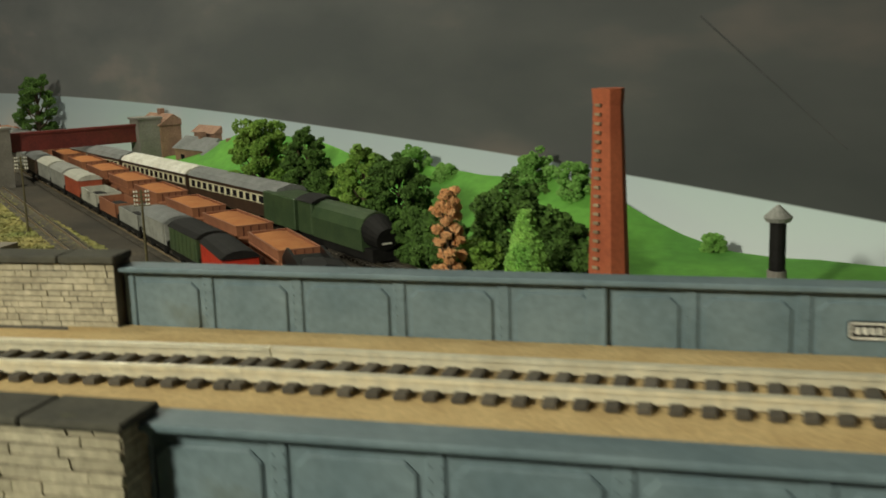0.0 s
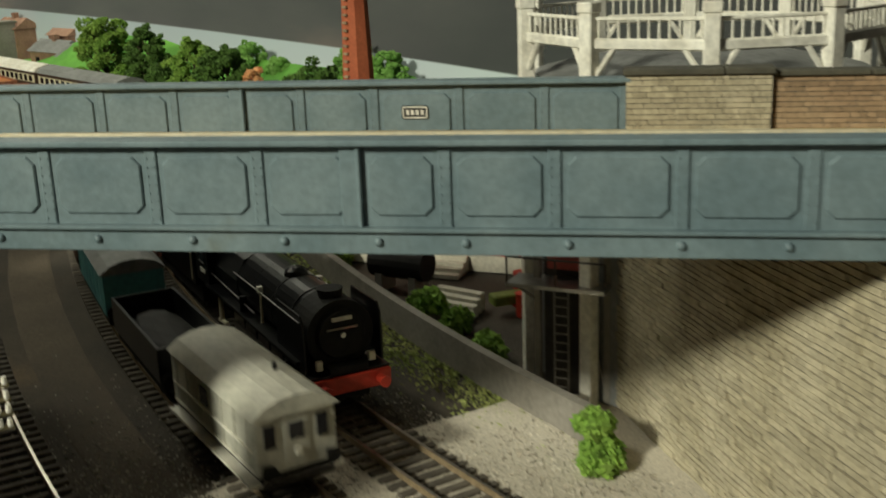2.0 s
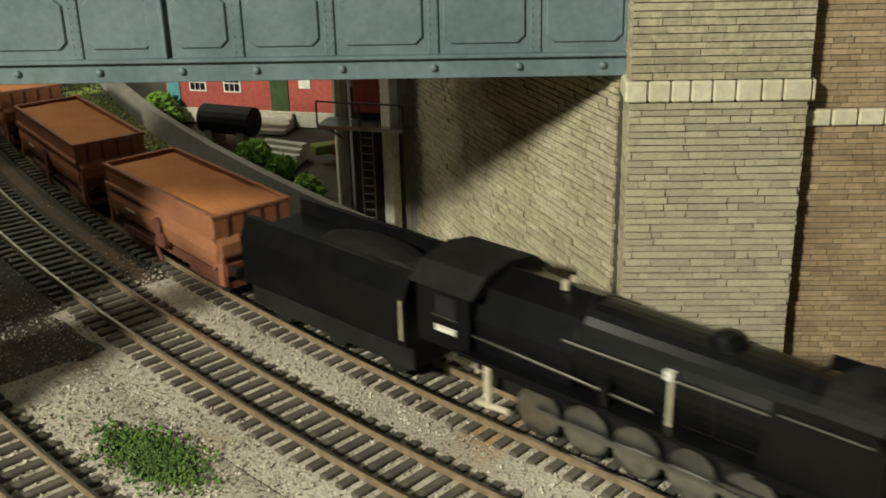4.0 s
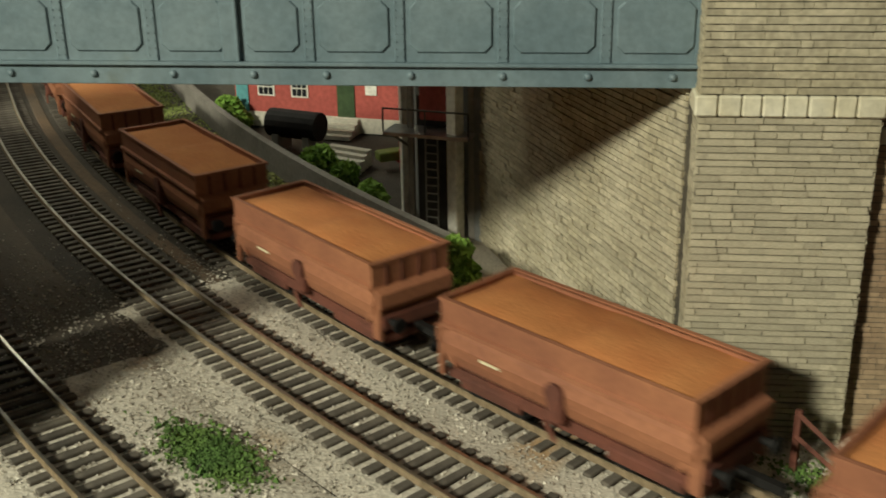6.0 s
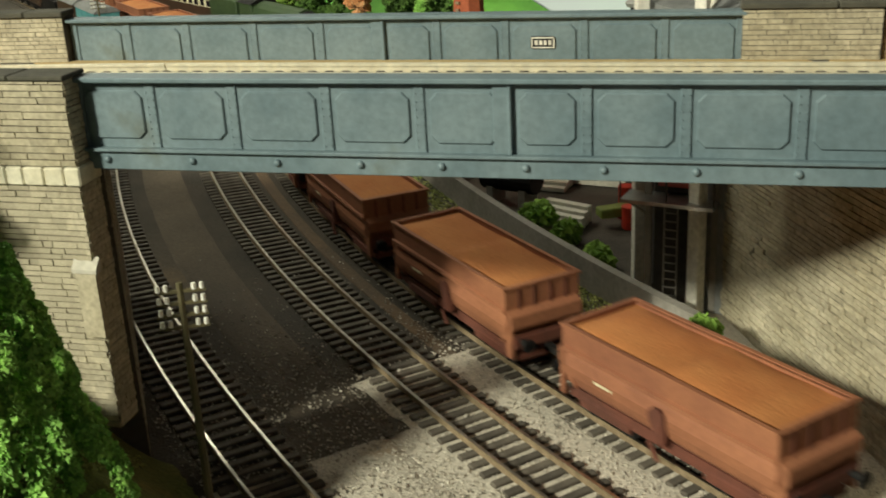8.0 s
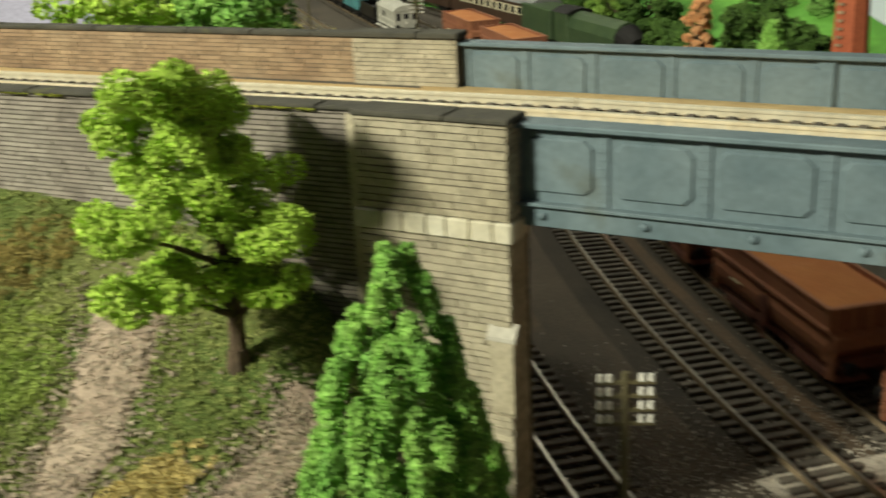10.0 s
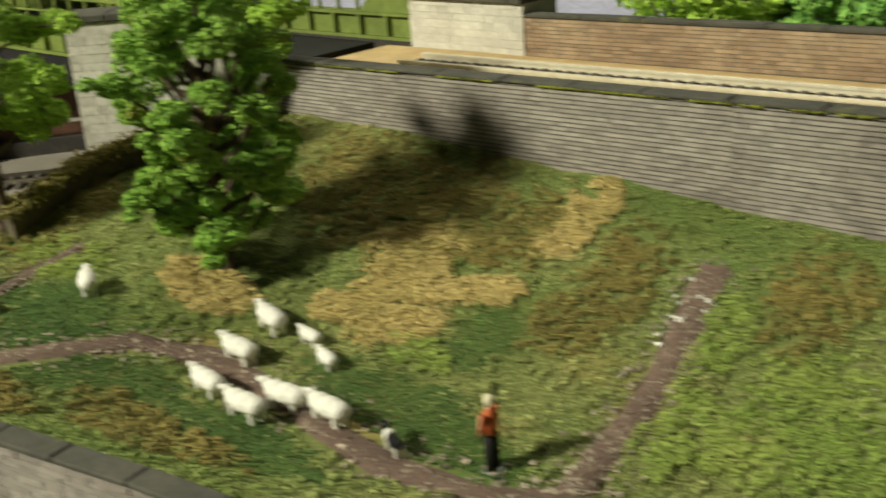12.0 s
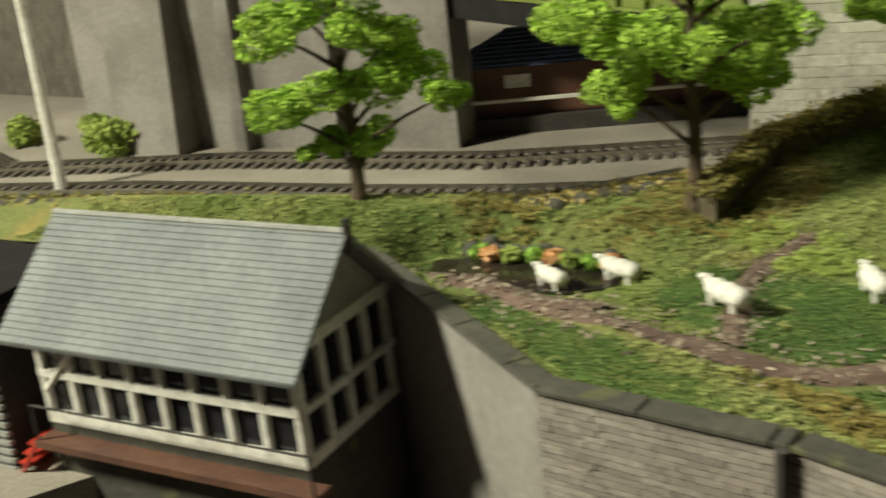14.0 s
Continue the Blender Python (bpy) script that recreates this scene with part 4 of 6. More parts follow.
PATH_E = [(-29.3, -11.9), (-29.6, -10.0), (-29.7, -8.4), (-30.1, -6.0), (-30.6, -3.2)]
for k, (pts, w) in enumerate(((PATH_A, 0.75), (PATH_B, 0.45), (PATH_C, 1.5), (PATH_D, 1.2), (PATH_E, 0.7), (PATH_F, 1.15))):
    ribbon("path_%d" % (k + 1), pts, w, "gravel" if k in (2, 3) else "earth", "trodden brown earth path with pale gravel edges")
    v, f = crumbs(on_field(wander(pts, (1300, 350, 3600, 2600, 700, 300)[k], w * (0.6 if k in (2, 3) else 0.75)), 0.08), 0.055, 0.7)
    tagged(raw("path_gravel", v, f, "pebble", None, "pale pebbles strewn along the path"), kind="stuff")


v, f = crumbs(on_field(wander([(-30.8, -5.5), (-30.3, -4.4)], 26, 0.4), 0.12), 0.075, 0.5)
tagged(raw("white_debris", v, f, "ceramic", None, "scattered white stones on the worn path"), kind="stuff")


def leg_distance(x, y, a, b):
    k = min(max(((x - a[0]) * (b[0] - a[0]) + (y - a[1]) * (b[1] - a[1])) / ((b[0] - a[0]) ** 2 + (b[1] - a[1]) ** 2), 0), 1)
    return math.hypot(x - a[0] - k * (b[0] - a[0]), y - a[1] - k * (b[1] - a[1]))


def trodden(x, y):
    k = 0.8 + 0.5 * noise.noise((x * 0.9, y * 0.9, 6))
    for pts, w in ((PATH_A, 0.75), (PATH_B, 0.4), (PATH_C, 1.5), (PATH_D, 1.2), (PATH_E, 0.6), (PATH_F, 1.1)):
        if any(leg_distance(x, y, a, b) < w * k for a, b in zip(pts, pts[1:])):
            return True
    u, w = (x + 55.5) * 0.87 + (y + 18.7) * 0.49, -(x + 55.5) * 0.49 + (y + 18.7) * 0.87
    return math.hypot(u / 3.3, w / 1.4) < 1


def flock(name, material, label, n, pick, size=0.1, clump=0, radius=0.2):
    xy = []
    while len(xy) < n:
        x, y = rng.uniform(-70, -12), rng.uniform(-31, -0.5)
        if front_edge(x) + 0.5 < y < west_edge(x) - 0.1 and math.hypot(x - CX, y - CY) - R1 > 3 and pick(x, y) and not trodden(x, y):
            xy.append((x, y))
    pts = on_field(np.array(xy), 0.04)
    if clump:
        q = rng.normal(size=(n, clump, 3))
        q *= radius * rng.uniform(0.5, 1.3, (n, 1, 1)) / np.linalg.norm(q, axis=2)[:, :, None]
        q[:, :, 2] = abs(q[:, :, 2]) * 0.75
        pts = (pts[:, None] + q).reshape(-1, 3)
    v, f = crumbs(pts, size, 0.8)
    tagged(raw(name, v, f, material, None, label), kind="stuff")


rough = lambda x, y: 0.9 * noise.noise((x * 0.45, y * 0.45, 9)) + 0.7 * noise.noise((x * 2.1, y * 2.1, 5)) + rng.uniform(-0.35, 0.35)
near = lambda x, y, px, py, rx, ry: ((x - px) / rx) ** 2 + ((y - py) / ry) ** 2 + rough(x, y) < 1


def along(x, y, ax, ay, bx, by, width):
    k = min(max(((x - ax) * (bx - ax) + (y - ay) * (by - ay)) / ((bx - ax) ** 2 + (by - ay) ** 2), 0), 1)
    return math.hypot(x - ax - k * (bx - ax), y - ay - k * (by - ay)) / width + 0.8 * rough(x, y) < 1


straw_at = lambda x, y: along(x, y, -39.6, -6.6, -37.7, -9.0, 1.35) or along(x, y, -37.4, -7.4, -35.6, -6.6, 0.6) or along(x, y, -35.2, -4.1, -35.3, -2.6, 0.75) or near(x, y, -18.7, -8.2, 1.2, 1.6) or near(x, y, -44.0, -11.2, 2.3, 0.9) or near(x, y, -39.6, -9.7, 1.1, 0.6)
olive_at = lambda x, y: near(x, y, -42, -4.6, 5.0, 2.6) or near(x, y, -37, -4.4, 1.7, 1.7) or near(x, y, -33.0, -5.5, 1.4, 2.5) or near(x, y, -27.6, -3.2, 1.3, 1.7) or near(x, y, -38.2, -17.2, 3.0, 1.1) or near(x, y, -43, -19.0, 2.2, 0.8) or near(x, y, -54, -11.5, 2.0, 3.5) or near(x, y, -58.5, -17.5, 2.0, 1.2)
lime_at = lambda x, y: near(x, y, -25.8, -6.6, 2.2, 2.2) or near(x, y, -28.6, -8.4, 1.0, 1.5) or near(x, y, -50.6, -12.9, 2.2, 1.3) or near(x, y, -29.2, -5.2, 0.7, 1.3) or near(x, y, -35.9, -9.9, 1.0, 0.7)
dark_at = lambda x, y: near(x, y, -34.5, -12.0, 3.8, 1.4) or near(x, y, -34.8, -8.4, 1.0, 1.3) or near(x, y, -46, -16.4, 5.0, 2.6) or near(x, y, -48, -21.6, 4.5, 0.8) or near(x, y, -37, -15.7, 4, 1.1)
flock("grass_flock", "flock", "short mixed green flock on the pasture", 110000, lambda x, y: rng.uniform() < 0.12 or not (straw_at(x, y) or olive_at(x, y) or dark_at(x, y)), 0.028)
flock("grass_tufts", "flock", "raised tufts of mixed green flock", 2600, lambda x, y: not (straw_at(x, y) or dark_at(x, y)), 0.032, 26, 0.15)
flock("straw_grass", "straw", "dry straw-coloured grass flock", 1700, straw_at, 0.036, 32, 0.18)
flock("olive_grass", "olive", "olive brown rough grass flock", 2700, olive_at, 0.032, 30, 0.18)
flock("lime_grass", "lime", "bright lime-green flock patches", 900, lime_at, 0.032, 28, 0.17)
flock("dark_grass", "flock_dark", "dark green close grass", 36000, dark_at, 0.026)


# ---- animals and the figure ----
def ball(bm, x, y, z, rx, ry, rz, seg=10):
    made = bmesh.ops.create_icosphere(bm, subdivisions=2, radius=1)["verts"]
    for v in made:
        k = 1 + 0.05 * noise.noise(v.co * 3 + Vector((x, y, z)))
        v.co = Vector((v.co.x * rx * k + x, v.co.y * ry * k + y, v.co.z * rz * k + z))
    return bm


def build_sheep():
    s = thing("sheep", 0, 0, 0, 0, "white woolly model sheep standing on the pasture", "sheep", "flock of sheep")
    part("body", ball(ball(ball(bmesh.new(), -0.12, 0, 0.64, 0.57, 0.4, 0.4), 0.28, 0, 0.66, 0.38, 0.36, 0.4), -0.44, 0, 0.63, 0.32, 0.37, 0.37), "wool", s, smooth=True)
    hd = part("head", ball(ball(bmesh.new(), 0.78, 0, 0.93, 0.2, 0.13, 0.14), 0.58, 0, 0.82, 0.2, 0.19, 0.22), "wool", s, smooth=True)
    for dy in (-0.15, 0.15):
        part("ear", ball(bmesh.new(), 0.68, dy, 1.01, 0.05, 0.09, 0.04), "wool", hd, smooth=True)
    for dx in (-0.42, 0.36):
        for dy in (-0.18, 0.18):
            part("leg", rods(((dx, dy, -0.08), (dx, dy, 0.5), 0.08, 0.12)), "wool", s)
    return s


first = None
for x, y, turn, k in ((-35.7, -13.4, 180, 1.00),
                      (-37.1, -13.7, 188, 1.00),
                      (-37.5, -14.7, 184, 1.00),
                      (-40.0, -13.0, 180, 1.00),
                      (-39.3, -14.6, 176, 0.95),
                      (-40.4, -11.5, 168, 1.00),
                      (-38.9, -11.3, 174, 0.66),
                      (-37.6, -11.8, 165, 0.66),
                      (-46.8, -13.8, 152, 0.95),
                      (-48.4, -17.2, 180, 1.00),
                      (-53.0, -16.9, 193, 0.95),
                      (-54.0, -18.6, 184, 0.85)):
    k *= 0.82
    m = Matrix.Translation((x * CM, y * CM, (fh(x, y) + 0.02) * CM)) @ pose(0, 0, 0, 0, 0, turn)
    if first is None:
        first = build_sheep()
        first.matrix_world = m
        first.scale = (k * 1.2, k, k * 0.86)
    else:
        ob = copy_thing(first, m)
        ob.scale = (k * 1.2, k, k * 0.86)
        if k < 0.7:
            ob["label"] = "small white model lamb beside the flock"


def figure():
    bm = bmesh.new()
    for dy in (-0.13, 0.13):
        rod(bm, (0, dy, 0), (0, dy * 0.8, 0.95), 0.11, 0.14)
    ball(bm, 0, 0, 1.3, 0.19, 0.27, 0.42), ball(bm, 0, 0, 1.86, 0.14, 0.13, 0.18)
    for dy in (-0.3, 0.3):
        rod(bm, (0.02, dy, 1.58), (0.16, dy * 0.8, 1.0), 0.08, 0.06)
    box(bm, -0.3, 0.35, -0.3, 0.3, -0.1, 0.04, bevel=0.03)
    ob = part("figurine", bm, "orange_coat", None, "painted model figurine in an orange coat on the pasture", True)
    tagged(ob, category="figurine")
    for m in ("dark_green", "cream", "soot"):
        ob.data.materials.append(M[m])
    for p in ob.data.polygons:
        z = p.center.z / CM
        p.material_index = 1 if z < 0.06 else 3 if z < 0.95 else 2 if z > 1.68 or (p.center.x > 0.0012 and z > 1.1) else 0
    ob.matrix_world = pose(-31.35 * CM, -12.0 * CM, (fh(-31.35, -12.0) + 0.02) * CM, 0, 0, 190)


figure()
dog = thing("dog", -33.55, -13.15, fh(-33.55, -13.15), 160, "small black and white model sheepdog", "dog")
part("body", ball(bmesh.new(), 0, 0, 0.4, 0.42, 0.16, 0.18), "black", dog)
part("chest", ball(bmesh.new(), 0.3, 0, 0.42, 0.16, 0.17, 0.19), "white", dog)
part("head", ball(bmesh.new(), 0.5, 0, 0.62, 0.17, 0.11, 0.12), "black", dog)
for dx in (-0.25, 0.25):
    for dy in (-0.09, 0.09):
        part("leg", rods(((dx, dy, 0), (dx, dy, 0.35), 0.05, 0.06)), "white", dog)


# ---- telegraph poles ----
def telegraph_pole(x, y, z, rz, height=8.0):
    t = thing("telegraph_pole", x, y, z, rz, "weathered wooden telegraph pole with white insulators", "telegraph pole", "telegraph poles")
    part("pole", rods(((0, 0, -0.3), (0, 0, height), 0.13, 0.09)), "pole_wood", t)
    for k in range(4):
        z = height - 0.25 - 0.36 * k
        arm = part("crossarm", boxes((-0.7, 0.7, -0.05, 0.05, z - 0.05, z + 0.04)), "pole_wood", t)
        for u in (-0.6, -0.38, 0.38, 0.6):
            part("insulator", rods(((u, 0, z + 0.02), (u, 0, z + 0.2), 0.075, 0.06)), "ceramic", arm, "white ceramic insulator")
    return t


telegraph_pole(-8.9, -2.4, 0, 25, 7.8)
for x, y, tall in ((-52.7, 67.0, 6.7), (-75, 81.6, 7.9), (-98, 102, 7.5)):
    telegraph_pole(x, y, 0, 20, tall)


# ---- the chimney, the stack and the works platform ----
def tall_chimney():
    t = thing("factory_chimney", -10.0, 39.0, 0, -32, "tall tapering red brick factory chimney", "chimney")
    bm = bmesh.new()
    rod(bm, (0, 0, 0), (0, 0, 15.4), 1.25, 0.72, 8)
    part("shaft", bm, "chimney_brick", t)
    part("crown", rods(((0, 0, 15.2), (0, 0, 15.95), 0.74, 0.8), n=8), "chimney_brick", t)
    bm = bmesh.new()
    for k in range(34):
        z = 0.6 + k * 0.44
        r = 1.25 + (0.72 - 1.25) * z / 15.4
        box(bm, -0.16, 0.16, -r - 0.1, -r + 0.3, z, z + 0.14)
    part("brick_ribs", bm, "brown_brick", t)
    return t


tall_chimney()
st = thing("boiler_stack", -1.4, 60, 0, 0, "black iron stack with a conical cowl", "chimney")
part("base", rods(((0, 0, 0), (0, 0, 2.6), 0.75, 0.65), n=14), "concrete", st)
part("pipe", rods(((0, 0, 2.6), (0, 0, 6.0), 0.55, 0.55), n=14), "soot", st)
part("cowl", rods(((0, 0, 6.2), (0, 0, 7.0), 0.95, 0.1), ((0, 0, 5.9), (0, 0, 6.2), 0.8, 0.95), n=14), "grey_paint", st)


def gasholder():
    """A ring of white posts with railed walkways over a dark tank."""
    cx, cy, r = 8.6, 20.4, 6.9
    g = thing("gasholder", cx, cy, 0, 0, "white-painted gasholder frame with railed walkway", "gasholder")
    part("tank", rods(((0, 0, 0), (0, 0, 12.2), r - 0.5, r - 0.5), n=40), "roof_grey", g)
    part("crown", rods(((0, 0, 12.2), (0, 0, 12.9), r - 0.5, r * 0.45), n=40), "roof_grey", g)
    n = 10
    for k in range(n):
        a = math.tau * (k + 0.52) / n
        x, y = r * math.cos(a), r * math.sin(a)
        rz = math.degrees(a)
        p = part("post", boxes((-0.27, 0.27, -0.27, 0.27, 0, 15.0), (-0.32, 0.32, -0.32, 0.32, 14.75, 15.12), bevel=0.04), "white", g)
        p.matrix_local = pose(x * CM, y * CM, 0, 0, 0, rz)
        b = math.tau * (k + 1.52) / n
        x2, y2 = r * math.cos(b), r * math.sin(b)
        q1, q2 = Vector((x, y, 0)), Vector((x2, y2, 0))
        up = lambda h: Vector((0, 0, h))
        bm = bmesh.new()
        for h, w in ((14.55, 0.07), (13.75, 0.14), (13.62, 0.14)):
            rod(bm, q1 + up(h), q2 + up(h), w, w, 6)
        part("rail", bm, "white", g)
        for j in range(1, 12):
            q = q1.lerp(q2, j / 12)
            part("baluster", rods((q + up(13.7), q + up(14.55), 0.045), n=5), "white", g)
        for c, d in ((q1, q2), (q2, q1)):
            part("brace", rods((c + up(12.2), c.lerp(d, 0.22) + up(13.6), 0.11), n=6), "white", g)


gasholder()


def staging():
    s = thing("signal_staging", 3.6, 15.4, 0, -14, "black steel staging with pale legs and a ladder", "staging")
    part("tower", boxes((-0.9, 1.6, 0.5, 2.4, 0, 6.2)), "dark", s)
    part("cladding", boxes((-0.7, 1.75, 0.3, 0.5, 5.2, 10.0)), "red_brick", s, "dull red upper cladding")
    for x in (-1.0, 1.75):
        part("leg", boxes((x - 0.12, x + 0.12, -0.1, 0.14, 0, 9.5)), "concrete", s)
    part("platform", boxes((-1.9, 1.9, -1.0, 0.4, 4.75, 4.9)), "steel", s)
    part("brace", rods(((-1.8, -0.4, 4.7), (-1.0, 0, 4.0), 0.06), ((1.7, 0, 0.6), (0.6, 0, 4.7), 0.06)), "concrete", s)
    part("railing", rods(((-1.9, -0.9, 5.9), (1.9, -0.9, 5.9), 0.04), ((-1.9, -0.9, 4.9), (-1.9, -0.9, 5.9), 0.04), ((0, -0.9, 4.9), (0, -0.9, 5.9), 0.04), ((1.9, -0.9, 4.9), (1.9, -0.9, 5.9), 0.04)), "dark", s)
    ld = part("ladder", rods(((-0.25, -0.25, 0), (-0.25, -0.25, 4.8), 0.04), ((0.3, -0.25, 0), (0.3, -0.25, 4.8), 0.04)), "concrete", s)
    for k in range(13):
        part("rung", rods(((-0.25, -0.25, 0.3 + k * 0.36), (0.3, -0.25, 0.3 + k * 0.36), 0.035), n=6), "concrete", ld)


staging()


# ---- the works yard behind the bridge ----
def lineside_wall():
    pts = [on_curve(R3 - 7.2 + 0.06 * k, -172 + 2.0 * k) for k in range(26)]
    xy = [(x, y) for x, y, _ in pts]
    w = wall_core("lineside_wall", xy, 0, 1.5, 0.4, "concrete", "low pale stone wall curving along the line")
    return w


lineside_wall()


def brick_office():
    b = thing("brick_office", -5.2, 33.0, 0, -12, "small red brick works office with green doors", "building")
    part("wall", boxes((-5.5, 5.5, 0, 7, 0.9, 4.6)), "red_brick", b)
    part("plinth", boxes((-5.6, 5.6, -0.1, 7.1, 0, 0.9)), "pale_stone", b)
    part("roof", extrude([(-0.4, 4.5), (3.5, 6.0), (7.4, 4.5), (7.4, 4.7), (3.5, 6.3), (-0.4, 4.7)], -5.9, 5.9), "slate", b)
    for x in (-3.4, -1.2):
        wn = part("window", boxes((x - 0.55, x + 0.55, -0.06, 0.1, 1.9, 4.1)), "white", b)
        part("pane", boxes(*[(x - 0.46 + i * 0.32, x - 0.2 + i * 0.32, -0.09, 0.0, 2.0 + j * 0.5, 2.42 + j * 0.5) for i in range(3) for j in range(4)]), "glass_dark", wn)
    part("door", boxes((1.2, 2.3, -0.08, 0.1, 0.9, 3.6)), "dark_green", b, "dark green door")
    part("door", boxes((-5.4, -4.6, -0.08, 0.1, 0.9, 3.4)), "teal", b, "green door")
    part("notice", boxes((3.0, 3.7, -0.08, 0.05, 2.3, 3.2)), "white", b)
    for k in range(4):
        part("step", boxes((0.9, 2.6, -0.5 - 0.45 * k, -0.05, 0, 0.85 - 0.21 * k)), "pale_stone", b)


brick_office()
tk = thing("oil_tank", -5.6, 28.6, 0, -20, "small black horizontal oil tank on cradles", "tank")
part("barrel", rods(((-1.6, 0, 1.5), (1.6, 0, 1.5), 0.8), n=16), "soot", tk)
for x in (-1.0, 1.0):
    part("cradle", boxes((x - 0.2, x + 0.2, -0.7, 0.7, 0, 1.0)), "concrete", tk)
for k, (x, y) in enumerate(((0.6, 28.6), (1.3, 28.9), (2.0, 28.7), (1.1, 25.2))):
    d = thing("oil_drum", x, y, 0, 0, "small red oil drum standing in the works yard", "drum", "oil drums")
    part("drum", rods(((0, 0, 0), (0, 0, 1.1), 0.42), n=14), "red", d)
    part("rim", rods(((0, 0, 1.05), (0, 0, 1.15), 0.45), n=14), "red", d)
gr = thing("garden_roller", 0.3, 25.6, 0, 30, "green handcart with red wheels", "cart")
part("body", boxes((-0.9, 0.9, -0.4, 0.4, 0.5, 1.0), bevel=0.06), "girder_green", gr)
for y in (-0.5, 0.5):
    part("wheel", rods(((0.7, y - 0.06, 0.45), (0.7, y + 0.06, 0.45), 0.45), n=14), "red", gr)
for k in range(5):
    st = thing("sleeper_stack", -2.6 + 0.1 * k, 24.2 + 0.55 * k, 0.0, -25, "stacked pale timber sleepers in the yard", "sleepers", "sleeper stacks")
    part("timber", boxes((-1.3, 1.3, -0.22, 0.22, 0, 0.3 + 0.14 * k)), "pale_stone", st)


def bush(x, y, z, r, leaf, label):
    b = thing("bush", x, y, z, 0, label, "bush", "bushes")
    pts = np.concatenate([blob_points((rng.uniform(-r, r) * 0.5, rng.uniform(-r, r) * 0.5, r * rng.uniform(0.2, 1.1)), r * 0.6, 110, 0.8) for _ in range(9)])
    v, f = crumbs(pts, 0.13)
    raw("foliage", v, f, leaf, b)
    part("stem", rods(((0, 0, -0.1), (0, 0, r * 0.9), 0.08, 0.04)), "bark", b)


for x, y, z, r in ((5.3, 9.6, 0.1, 0.75), (5.0, 9.9, 1.2, 0.6), (-3.4, 24.5, 0, 0.9), (-1.9, 22.6, 0, 0.8), (0.2, 19.6, 0, 0.7), (-10.5, 33.5, 0, 1.2)):
    bush(x, y, z, r, "leaf_far", "small green foliage clump by the line")
pts = []
for k in range(7000):
    s, r = rng.uniform(-180, -122), R3 - 5.4 + rng.normal() * 0.8
    x, y, _ = on_curve(r, s)
    pts.append((x, y, 0.05))
v, f = crumbs(pts, 0.06, 0.8)
tagged(raw("verge_grass", v, f, "flock", None, "straw and green flock on the lineside verge"), kind="stuff")
for cx, cy, n in ((-0.9, -3.0, 2600), (12.2, 0.2, 0), (16.3, -3.2, 500)):
    if n:
        q = rng.normal(size=(n, 2)) * (0.9, 0.5)
        v, f = crumbs(np.c_[cx + q[:, 0] * 0.8 + q[:, 1] * 0.6, cy - q[:, 0] * 0.7 + q[:, 1] * 0.6, np.full(n, 0.1) + rng.uniform(0, 0.12, n)], 0.05)
        tagged(raw("weed_tuft", v, f, "flock_dark", None, "green weed tuft on the ballast"), kind="stuff")


bush(18.6, -2.2, 0, 0.9, "leaf_far", "green bush at the foot of the wing wall")
bush(17.6, -2.6, 0, 0.45, "lime", "yellow-green bush at the foot of the wing wall")
fn = thing("broken_fence", 15.6, -2.5, 0, -38, "short rusty brown broken fence at the pier's foot", "fence")
part("post", boxes((-0.1, 0.1, -0.08, 0.08, -0.1, 2.0), bevel=0.02), "rust_dark", fn)
part("post", boxes((1.9, 2.1, -0.08, 0.08, -0.1, 0.9), bevel=0.02), "rust_dark", fn)
for z0, z1 in ((1.9, 0.75), (1.2, 0.2)):
    part("rail", rods(((0, -0.05, z0), (2.0, -0.05, z1), 0.09, 0.07), n=4), "rust_dark", fn)
stub = structure("pier_stub", boxes((-13.1, -12.44, -0.95, -0.7, 5.2, 7.3)), "stone", "capped stone stub at the corner of the pier")
part("cap", extrude([(-1.0, 7.3), (-0.7, 7.3), (-0.7, 7.75), (-1.0, 7.42)], -13.18, -12.36), "pale_stone", stub)


# ---- the western line, the green bridge and the signal box ----
structure("west_bench", boxes((-260, -60, -80, 60, -0.5, 3.4)), "bench_dust", "raised bench of the western line")


def line_track(name, pts, z, label):
    t = thing(name, 0, 0, 0, 0, label, "track", "western tracks")
    pts = [Vector((*p, 0)) for p in pts]
    dense = []
    for a, b in zip(pts, pts[1:]):
        n = max(int((b - a).length / 0.75), 1)
        dense += [(a.lerp(b, k / n), (b - a).normalized()) for k in range(n)]
    for side in (-0.825, 0.825):
        v, f = [], []
        for p, d in dense:
            o = Vector((-d.y, d.x, 0))
            for w, h in ((-0.06, 0.2), (0.06, 0.2), (0.06, 0.45), (-0.06, 0.45)):
                q = p + o * (side + w)
                v.append((q.x, q.y, z + h))
        f = [(4 * i + j, 4 * i + (j + 1) % 4, 4 * i + 4 + (j + 1) % 4, 4 * i + 4 + j) for i in range(len(dense) - 1) for j in range(4)]
        raw("rail", v, f, "rail_top", t)
    me = finish(boxes((-0.16, 0.16, -1.5, 1.5, 0, 0.2)), "sleeper", "sleeper")
    for p, d in dense:
        ob = new("sleeper", me)
        ob.parent = t
        ob.matrix_local = pose(p.x * CM, p.y * CM, z * CM, 0, 0, math.degrees(math.atan2(d.y, d.x)))


